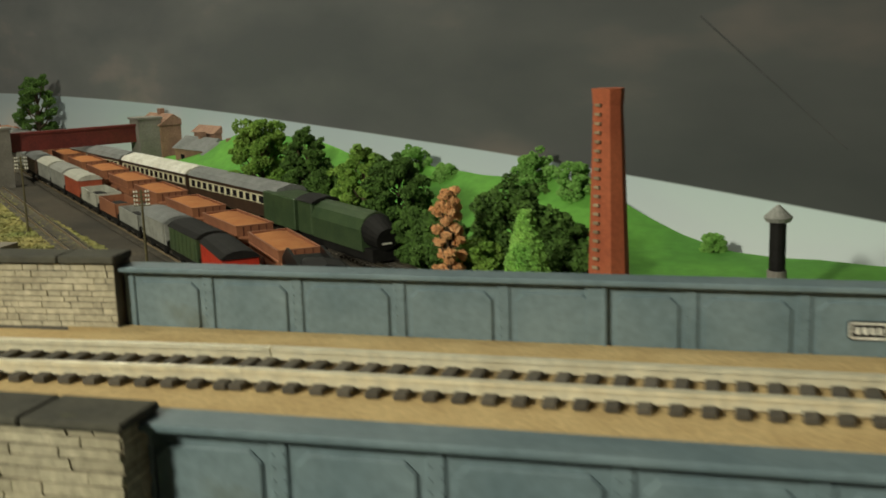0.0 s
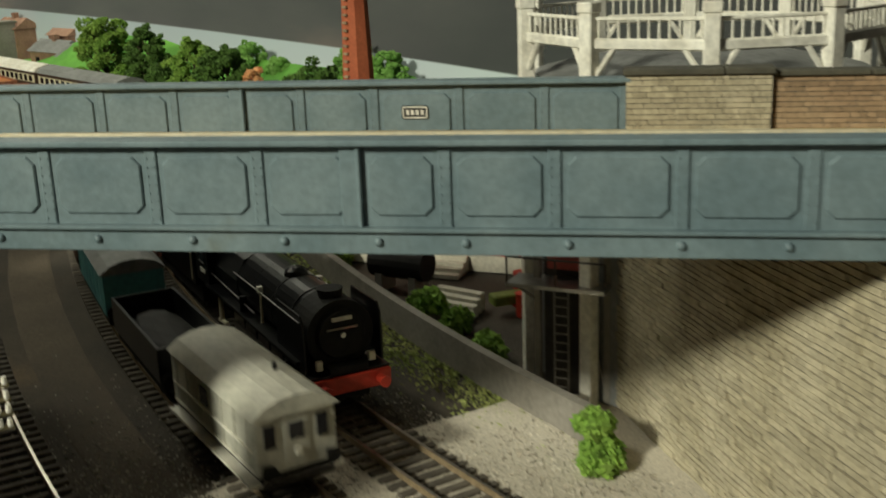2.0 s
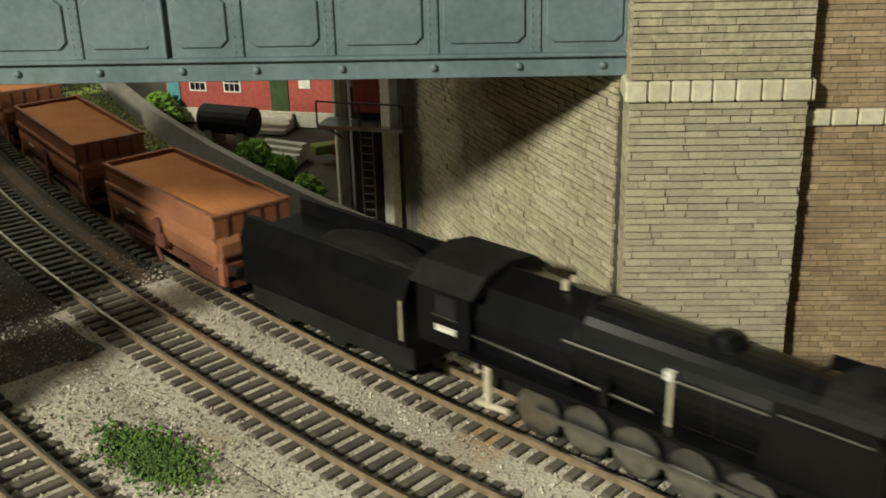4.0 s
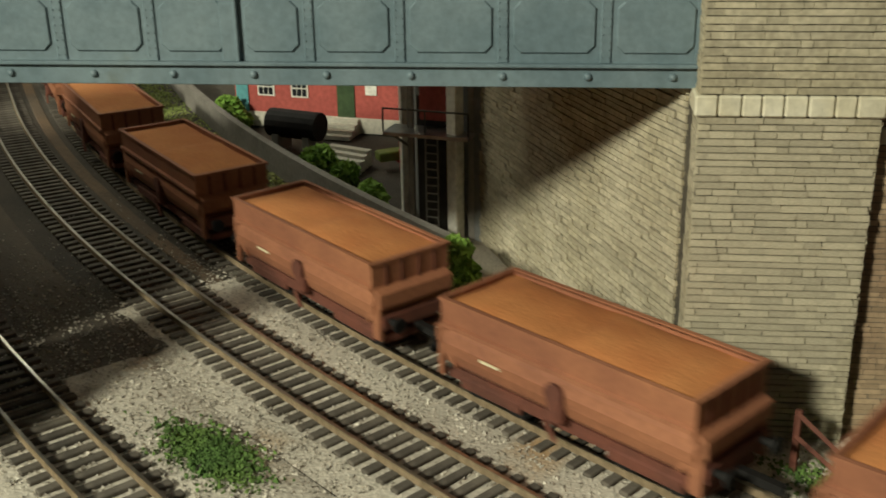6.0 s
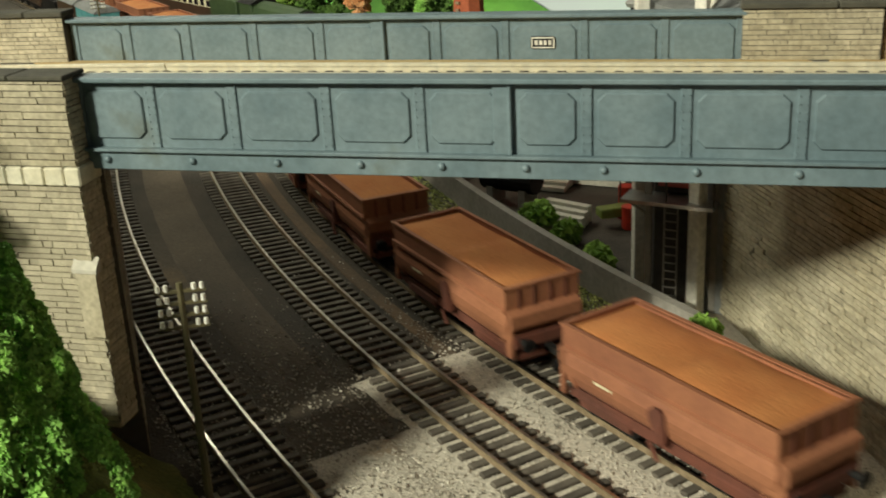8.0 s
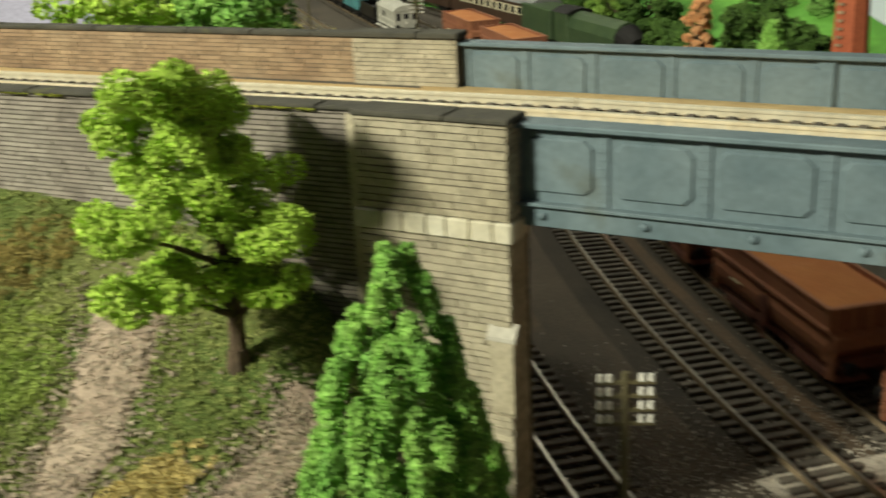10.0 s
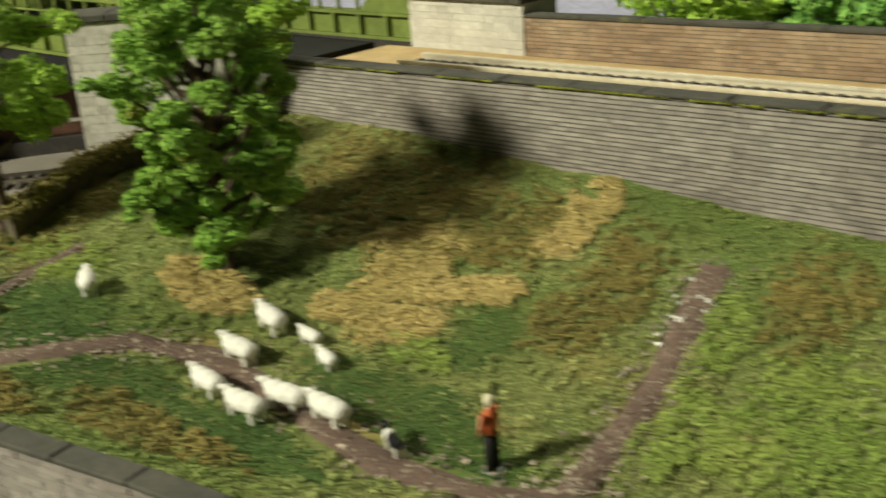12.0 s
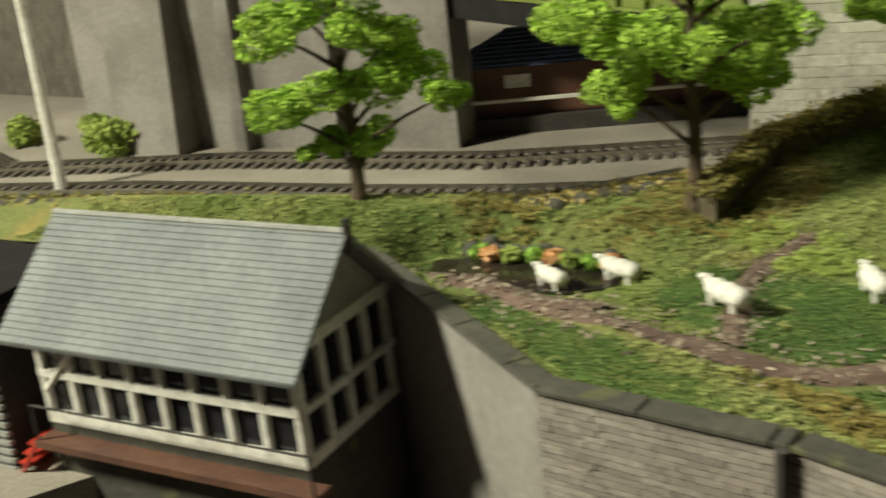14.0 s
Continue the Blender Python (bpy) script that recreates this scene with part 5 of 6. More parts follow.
line_track("west_track", [(-140, -32), (-105, -27), (-94, -15), (-81, -4.5), (-72, 7), (-66, 20)], 3.4, "model track of the western line")
line_track("west_track", [(-140, -40), (-104, -33), (-92, -21.5), (-80.4, -12.5), (-74, -7), (-64, 4)], 3.4, "model track of the western line")
cw = wall_core("concrete_wall", [(-109.8, -20.2), (-99.2, -14.6), (-85.2, -3.9)], 3.4, 22, 3, "concrete", "tall streaked grey concrete retaining wall")
for x, y, w, out in ((-102.3, -16.6, 2.6, 1.5), (-96.9, -13.0, 0.5, 0.5), (-91.5, -8.9, 0.4, 0.4)):
    bt = part("buttress", extrude([(-out * 1.5, 3.4), (0.6, 3.4), (0.6, 22), (-out * 0.6, 22)], -w, w), "concrete", cw)
    bt.matrix_local = pose(x * CM, y * CM, 0, 0, 0, 33)
# added backing: its dark colour stands in for the unlit opening
wall_core("dark_backing", [(-160, -32), (-112, -8)], 3.4, 24, 3, "mortar", "dark backing wall standing in for the unlit opening behind the western line")


def green_bridge():
    for y0, x1, ang, z in ((-3.0, -58.0, 180, 12.4), (9.6, -54.6, 181, 11.6)):
        g = thing("green_girder", x1, y0, z, ang, "olive green lattice girder with railings", "girder", "green bridge girders")
        part("plate", boxes((0, 48, -0.2, 0.2, 0, 1.1)), "girder_green", g)
        part("flange", boxes((0, 48, -0.5, 0.5, -0.1, 0.05), (0, 48, -0.5, 0.5, 1.1, 1.22)), "girder_green", g)
        for k in range(24):
            part("bracket", boxes((k * 2, k * 2 + 0.2, 0.2, 0.5, 0.05, 1.1)), "girder_green", g)
        part("end_plate", extrude([(0, 1.1), (4.5, 1.1), (2.6, 3.0), (0, 3.0)], -0.12, 0.12, "y"), "girder_green", g)
        part("top_rail", boxes((0, 48, -0.08, 0.08, 2.55, 2.7), (0, 48, -0.06, 0.06, 1.9, 2.0)), "girder_green", g)
        for k in range(33):
            part("post", boxes((k * 1.5, k * 1.5 + 0.14, -0.08, 0.08, 1.2, 2.6)), "girder_green", g)
    deck = structure("green_bridge_deck", boxes((-104, -57.6, -2.9, 9, 10.9, 11.35)), "soot", "dark deck of the green bridge")
    part("edge_beam", boxes((-104, -57.6, -3.4, -2.9, 11.0, 12.28), bevel=0.05), "soot", deck)


green_bridge()
hut = thing("blue_roof_building", -83.3, 9.7, 3.4, 56, "dark brick station building with a hipped blue slate roof", "building")
part("wall", boxes((-11.5, 11.5, -2.6, 3, 0, 4.3)), "brown_paint", hut)
bm = bmesh.new()
bmesh.ops.convex_hull(bm, input=[bm.verts.new(q) for q in ((-12.2, -3.4, 4.1), (12.2, -3.4, 4.1), (12.2, 3.6, 4.1), (-12.2, 3.6, 4.1), (-9.2, 0.1, 6.0), (9.2, 0.1, 6.0))])
roof = part("roof", bm, "blue_roof", hut)
for k in range(9):
    u = (k + 0.5) / 9
    y, z, e = -3.4 + 3.5 * u, 4.12 + 1.9 * u, 12.2 - 3.0 * u
    part("slate_course", boxes((-e, e, y - 0.05, y + 0.05, z, z + 0.06)), "blue_roof", roof)
part("canopy_edge", boxes((-12, 12, -3.6, -3.4, 2.0, 2.2)), "white", hut)
for x in (-9.5, -3, 4):
    part("window", boxes((x, x + 1.6, -2.7, -2.5, 2.7, 3.5)), "white", hut)
part("plinth", boxes((-12, 12, -3.5, -2.6, 0, 1.0)), "dark", hut)

# stone edging between the pasture and the western line
EDGE = [(-76, -32.5), (-68.4, -25.4), (-62, -20.6), (-57.5, -15.9), (-56.3, -11.2)]
ed = wall_core("edging_wall", [(x - 0.5, y + 0.5) for x, y in EDGE], 3.4, 8.7, 0.9, "coping", "mossy rough stone edging along the bank")
for a, b in zip(EDGE, EDGE[1:]):
    a, b = Vector(a), Vector(b)
    n = int((b - a).length / 0.7)
    for k in range(n):
        q = a.lerp(b, k / n)
        bm = ball(bmesh.new(), q.x + rng.uniform(-0.1, 0.1), q.y + rng.uniform(-0.1, 0.1), 8.62, 0.42, 0.36, 0.3)
        part("rock", bm, "coping", ed)
bm = bmesh.new()
for (xa, ya, za), (xb, yb, zb) in (((-53.2, -13.1, 9.3), (-54.6, -9.0, 10.1)), ((-54.6, -9.0, 10.1), (-51.6, -2.8, 11.6))):
    bmesh.ops.convex_hull(bm, input=[bm.verts.new(q) for q in ((xa, ya, 6.5), (xa, ya, za), (xb, yb, 6.5), (xb, yb, zb), (xa - 0.9, ya, 6.5), (xa - 0.9, ya, za), (xb - 0.9, yb, 6.5), (xb - 0.9, yb, zb))])
hedge = structure("field_wall", bm, "wall_turf", "sloping turf-topped dry stone field wall")


def turf(parent, pts, z, n, spread, material="olive"):
    q = wander(pts, n, spread)
    zs = np.interp(q[:, 1], (-13.1, -9.0, -2.8), (9.3, 10.1, 11.6)) if z is None else z
    v, f = crumbs(np.c_[q, zs + rng.normal(size=n) * 0.1], 0.055)
    tagged(raw("turf", v, f, material, parent, "olive turf and moss on the wall"), kind="stuff")


turf(hedge, [(-53.6, -13.1), (-55.0, -9.0), (-52.0, -2.8)], None, 5000, 0.28)
turf(ed, [(x - 0.4, y + 0.3) for x, y in EDGE], 8.7, 4000, 0.25)
turf(ed, EDGE, 8.75, 1500, 0.25, "straw")

# pond with rocks and autumn plants
bm = bmesh.new()
bmesh.ops.create_circle(bm, cap_ends=True, segments=28, radius=1)
for v in bm.verts:
    k = 1 + 0.15 * noise.noise(v.co * 2)
    v.co = Vector((-55.5 + (v.co.x * 2.7 - v.co.y * 0.6) * k, -18.7 + (v.co.y * 1.1 + v.co.x * 1.5) * k, POND + 0.06))
structure("pond", bm, "water", "small dark pond on the pasture")
for k in range(16):
    x, y = -58.2 + 0.28 * k + rng.uniform(-0.2, 0.2), -18.7 + 0.16 * k + rng.uniform(-0.2, 0.2)
    r = thing("rock", x, y, fh(x, y), 0, "small dark rock beside the pond", "rock", "pond rocks")
    part("stone", ball(bmesh.new(), 0, 0, 0.15, 0.35, 0.3, 0.35), "coping", r)
    if k % 2:
        p = thing("pond_plant", x + 0.2, y - 0.3, fh(x, y), 0, "clump of autumn-coloured pond plants", "plant", "pond plants")
        v, f = crumbs(blob_points((0, 0, 0.28), 0.3, 90), 0.08)
        raw("foliage", v, f, ("leaf_orange", "leaf_mid", "lime")[k % 3], p)

# front retaining wall with a pilaster, and the wing beside the signal box
FW = [(-47.6, -23.4), (-42.5, -21.1), (-35.0, -19.4), (-22, -17.2)]
fw = wall_core("front_wall", FW, -0.5, 8.3, 0.65, "mortar", "weathered brick retaining wall below the pasture")
for a, b in zip(FW, FW[1:]):
    stone_face("bricks", a, b, 0, 8.25, 0.16, 0.5, "grey_brick", fw, None, gap=0.01, proud=0.04)
    slab_cope("coping_slab", a, b, 8.3, 0.62, fw, tall=0.16, over=0.1)
part("downpipe", rods(((-42.5, -21.35, 0), (-42.5, -21.35, 8.4), 0.14)), "dark", fw)
wg = wall_core("wing_wall_2", [(-62.5, -22.0), (-47.6, -23.4)], -0.5, 8.3, 0.65, "concrete", "smooth grey wing wall behind the signal box")
slab_cope("coping_slab", (-62.5, -22.0), (-47.6, -23.4), 8.3, 0.62, wg, tall=0.16, over=0.05)


def signal_box():
    s = thing("signal_box", -58.4, -27.4, 0, 33, "signal box with slate roof and white-framed windows", "signal box")
    L, D = 4.6, 2.3
    part("base", boxes((-L, L, -D, D, 0, 5.05)), "coping", s, "mossy dark stone lower storey")
    part("balcony", boxes((-L - 0.1, L + 0.6, -D - 0.7, -D, 4.5, 4.72)), "brown_paint", s)
    part("body", boxes((-L + 0.1, L - 0.1, -D + 0.15, D - 0.1, 5.05, 8.5)), "glass_dark", s)
    part("sill_band", boxes((-L, L, -D - 0.05, -D + 0.15, 5.05, 5.4), (L - 0.15, L + 0.05, -D, D, 5.05, 5.4)), "white", s)
    part("eaves_band", boxes((-L, L, -D - 0.05, -D + 0.15, 8.15, 8.5), (L - 0.15, L + 0.05, -D, D, 8.15, 8.5)), "white", s)
    for i in range(9):
        x = -L + 0.1 + i * (2 * L - 0.2) / 8
        part("mullion", boxes((x - 0.09, x + 0.09, -D - 0.06, -D + 0.15, 5.3, 8.3)), "white", s)
    for i in range(5):
        y = -D + 0.1 + i * (2 * D - 0.3) / 4
        part("mullion", boxes((L - 0.15, L + 0.06, y - 0.1, y + 0.1, 5.3, 8.3)), "white", s)
    part("brace", rods(((-L + 0.2, -D - 0.08, 6.1), (-L + 2.0, -D - 0.08, 8.0), 0.1), ((-L + 0.2, -D - 0.08, 8.0), (-L + 1.0, -D - 0.08, 7.2), 0.1), n=4), "white", s)
    part("transom", boxes((-L, L, -D - 0.09, -D + 0.15, 6.55, 6.76), (L - 0.15, L + 0.09, -D, D, 6.55, 6.76)), "white", s)
    part("handrail", rods(((-L, -D - 0.6, 5.85), (L + 0.5, -D - 0.6, 5.85), 0.04), ((-L, -D - 0.6, 4.7), (-L, -D - 0.6, 5.85), 0.04), ((L + 0.5, -D - 0.6, 4.7), (L + 0.5, -D - 0.6, 5.85), 0.04)), "dark", s)
    part("gable", extrude([(-D, 8.4), (D, 8.4), (0, 10.5)], -L + 0.05, L - 0.05), "grey_paint", s)
    for sgn in (-1, 1):
        roof = part("roof", extrude([(sgn * 3.1, 7.9), (0, 10.75), (0, 10.6), (sgn * 3.05, 7.78)], -L - 0.55, L + 0.55), "slate", s)
        run, n = math.hypot(3.1, 2.85), 20
        for k in range(n):
            u0, u1 = k / n, (k + 1.15) / n
            y0, z0, y1, z1 = sgn * 3.1 * (1 - u0), 7.9 + 2.85 * u0, sgn * 3.1 * (1 - u1), 7.9 + 2.85 * u1
            bm = extrude([(y0, z0 + 0.06), (y1, min(z1, 10.75) + 0.01), (y1, min(z1, 10.75) - 0.02), (y0, z0)], -L - 0.57, L + 0.57)
            part("slate_course", bm, "slate", roof)
    part("ridge", rods(((-L - 0.58, 0, 10.76), (L + 0.58, 0, 10.76), 0.1)), "grey_paint", s)
    part("bargeboard", boxes((L + 0.5, L + 0.62, -0.12, 0.12, 10.2, 11.1)), "dark", s)
    stair = part("stair", rods(((-L - 0.2, -D - 0.5, 4.6), (-L - 2.6, -D - 0.5, 1.6), 0.07), ((-L - 0.2, -D + 0.6, 4.6), (-L - 2.6, -D + 0.6, 1.6), 0.07)), "red", s, "red painted steps")
    for k in range(8):
        part("step", boxes((-L - 0.65 - 0.3 * k, -L - 0.2 - 0.3 * k, -D - 0.5, -D + 0.6, 4.4 - 0.375 * k, 4.48 - 0.375 * k)), "red", stair)


signal_box()
lv = thing("louvred_shed", -66.5, -33.5, 0, 33, "dark grey louvred timber shed beside the signal box", "shed")
part("wall", boxes((-4, 4, -2, 2, 0, 8.6)), "dark", lv)
for k in range(26):
    part("louvre", boxes((-4.0, 4.05, -2.12, -1.95, 0.6 + k * 0.3, 0.75 + k * 0.3)), "grey_paint", lv)
part("roof", boxes((-4.4, 4.4, -2.5, 2.4, 8.6, 8.9)), "soot", lv)
lp = thing("lamp_post", -96.3, -25.0, 3.4, 0, "pale tapered lamp post by the western line", "lamp post")
part("post", rods(((0, 0, 0), (0, 0, 17), 0.38, 0.24)), "white", lp)
for x, y in ((-113, -24.0), (-105.5, -20.6), (-103.2, -19.6)):
    bush(x, y, 3.4, 1.6, "lime", "round yellow-green bush by the concrete wall")
sh = thing("canopy_shed", -66, 27, 0, 8, "long pale lavender shed roof behind the wall", "shed")
part("wall", boxes((-15, 15, -5, 5, 0, 11)), "dark", sh)
part("roof", extrude([(-7, 10.8), (0, 14.2), (7, 10.8)], -16, 16), "lavender", sh)

# ---- the yard behind ----
q = np.c_[rng.uniform(-130, -46, 26000), rng.uniform(0, 1, 26000)]
pts = np.c_[q[:, 0], 63.5 - (q[:, 0] + 50) * 0.93 - q[:, 1] ** 1.3 * 26, np.full(26000, 0.05)]
v, f = crumbs(pts, 0.22, 0.6)
tagged(raw("yard_grass", v, f, "yard_flock", None, "yellow-green rough grass beside the yard"), kind="stuff")
ob = thing("red_bridge", -95.4, 121.2, 0, 51.4, "distant dark red plate girder road bridge", "bridge")
part("span", boxes((-9, 9, -0.4, 0.4, 4.7, 7.1), (-9, 9, -0.7, 0.7, 7.0, 7.3)), "red_bridge_paint", ob)
part("pier", boxes((9, 12.4, -1.8, 1.8, 0, 7.9), (8.8, 12.6, -2.0, 2.0, 7.9, 8.2)), "concrete", ob)
part("pier", boxes((-13, -9, -1.8, 1.8, 0, 7.9), (-13.2, -8.8, -2.0, 2.0, 7.9, 8.2)), "concrete", ob)
for x, y, w, h, roof in ((-77.0, 124.5, 9, 4.2, "roof_grey"), (-70.0, 119.0, 8, 3.8, "roof_grey"), (-88, 133, 7, 7.0, "pink_brick"), (-76.5, 128, 6, 6.2, "pink_brick")):
    hs = thing("terrace_house", x, y, 0, -34, "distant pinkish brick model house with a pitched roof", "house", "distant houses")
    part("wall", boxes((-w / 2, w / 2, -2, 2, 0, h)), "pink_brick", hs)
    part("roof", extrude([(-2.4, h - 0.1), (0, h + 1.5), (2.4, h - 0.1)], -w / 2 - 0.3, w / 2 + 0.3), roof, hs)
    part("chimney", boxes((-0.4, 0.4, -0.4, 0.4, h + 1.0, h + 2.2)), "pink_brick", hs)
    for i in (-1, 1):
        part("window", boxes((i * w / 4 - 0.5, i * w / 4 + 0.5, -2.08, -1.9, h * 0.5, h * 0.5 + 1.2)), "glass_dark", hs)


# ---- rolling stock: local x runs along the vehicle, the leading end at x = 0, wheels on z = 0.45 ----
def wheels(v, xs, r=0.62, mat="soot"):
    for x in xs:
        ax = part("wheelset", rods(((x, -0.95, 0.45 + r), (x, 0.95, 0.45 + r), 0.1)), mat, v)
        for y in (-0.85, 0.85):
            part("wheel", rods(((x, y - 0.13, 0.45 + r), (x, y + 0.13, 0.45 + r), r), n=18), mat, ax)


def buffers(v, x, out):
    for y in (-1.1, 1.1):
        part("buffer", rods(((x, y, 1.75), (x + out, y, 1.75), 0.11), ((x + out * 0.8, y, 1.75), (x + out, y, 1.75), 0.26), n=12), "soot", v)


def hopper(length=9.8):
    v = thing("ore_hopper", 0, 0, 0, 0, "rust-brown iron ore hopper wagon heaped with ore", "wagon", "ore hoppers")
    w, L = 1.6, length
    half_side = [(0.9, 1.3), (1.15, 1.36), (1.38, 1.6), (1.52, 1.95), (1.58, 2.3), (1.5, 2.6), (1.4, 2.78), (1.66, 2.86), (1.66, 2.98), (1.56, 3.02), (w, 3.75), (w - 0.1, 3.75), (w - 0.1, 3.3)]
    side = [(-y, z) for y, z in half_side] + [(y, z) for y, z in reversed(half_side)]
    part("body", extrude(side, -L + 0.35, -0.35), "rust", v)
    part("end_wall", boxes((-0.47, -0.33, -w, w, 2.75, 3.75), bevel=0.02), "rust", v)
    part("end_wall", boxes((-L + 0.33, -L + 0.47, -w, w, 2.75, 3.75), bevel=0.02), "rust", v)
    for x, o in ((-0.4, 1), (-L + 0.4, -1)):
        for y in (-1.0, -0.35, 0.35, 1.0):
            part("end_rib", boxes((min(x, x + 0.1 * o), max(x, x + 0.1 * o), y - 0.05, y + 0.05, 2.75, 3.7)), "rust_dark", v)
        bm = extrude([(x, 2.95), (x + 0.38 * o, 2.75), (x + 0.4 * o, 2.3), (x - 0.5 * o, 1.5)], -w + 0.1, w - 0.1, "y")
        part("end_slope", bm, "rust", v)
        for y in (-1.43, 1.43):
            part("end_post", boxes((min(x - 0.1, x + 0.3 * o), max(x - 0.1, x + 0.3 * o), y - 0.07, y + 0.07, 1.1, 2.7)), "rust", v)
    part("top_rim", boxes((-L + 0.3, -0.3, -w - 0.06, -w + 0.1, 3.7, 3.8), (-L + 0.3, -0.3, w - 0.1, w + 0.06, 3.7, 3.8), (-0.5, -0.3, -w, w, 3.7, 3.8), (-L + 0.3, -L + 0.5, -w, w, 3.7, 3.8)), "rust", v)
    n, m, vs = 26, 10, []
    for i in range(n + 1):
        for j in range(m + 1):
            a, b = i / n, j / m
            hump = (math.sin(math.pi * b) ** 0.5) * (0.25 + 0.75 * (a if a < 0.5 else a - 0.42) * 1.9) * min(1, 8 * a, 8 * (1 - a))
            x, y = -0.5 - (L - 1.0) * a, (b - 0.5) * (2 * w - 0.2)
            vs.append((x, y, 3.6 + 0.3 * hump + 0.05 * noise.noise((x, y, 0))))
    fs = [(i * (m + 1) + j, i * (m + 1) + j + 1, (i + 1) * (m + 1) + j + 1, (i + 1) * (m + 1) + j) for i in range(n) for j in range(m)]
    raw("ore_load", vs, fs, "ore", v, "orange-brown heaped iron ore", True)
    part("underframe", boxes((-L + 0.15, -0.15, -1.2, 1.2, 0.95, 1.2)), "rust_dark", v)
    for y in (-1.45, 1.45):
        gear = part("discharge_gear", boxes((-L / 2 - 0.3, -L / 2 + 0.3, y - 0.24, y + 0.24, 1.3, 2.2), bevel=0.12), "rust_dark", v)
        part("hand_wheel", rods(((-L / 2, y * 1.1, 2.25), (-L / 2, y * 1.17, 2.25), 0.34), n=14), "rust_dark", gear)
        part("gear_lever", rods(((-L / 2 - 0.3, y * 1.12, 1.3), (-L / 2 + 0.1, y * 1.14, 0.8), 0.08), n=6), "rust_dark", gear)
        for q in (-2.05, -L + 2.05):
            part("bogie_side", boxes((q - 1.25, q + 1.25, y * 0.82 - 0.08, y * 0.82 + 0.08, 0.75, 1.15), bevel=0.06), "rust_dark", v)
        part("sole_bar", boxes((-L + 0.5, -0.5, y * 0.8 - 0.05, y * 0.8 + 0.05, 1.12, 1.34)), "rust_dark", v)
        part("number_bar", boxes((-L * 0.8, -L * 0.72, y * 1.085 - 0.02, y * 1.085 + 0.02, 2.16, 2.24)), "cream", v)
    part("headstock", boxes((-0.22, 0.0, -1.4, 1.4, 1.5, 1.95)), "rust_dark", v)
    part("headstock", boxes((-L, -L + 0.22, -1.4, 1.4, 1.5, 1.95)), "rust_dark", v)
    buffers(v, 0.0, 0.5), buffers(v, -L, -0.5)
    wheels(v, (-1.2, -2.9, -L + 2.9, -L + 1.2))
    part("coupling", boxes((0, 1.4, -0.12, 0.12, 1.2, 1.45)), "soot", v)
    return v


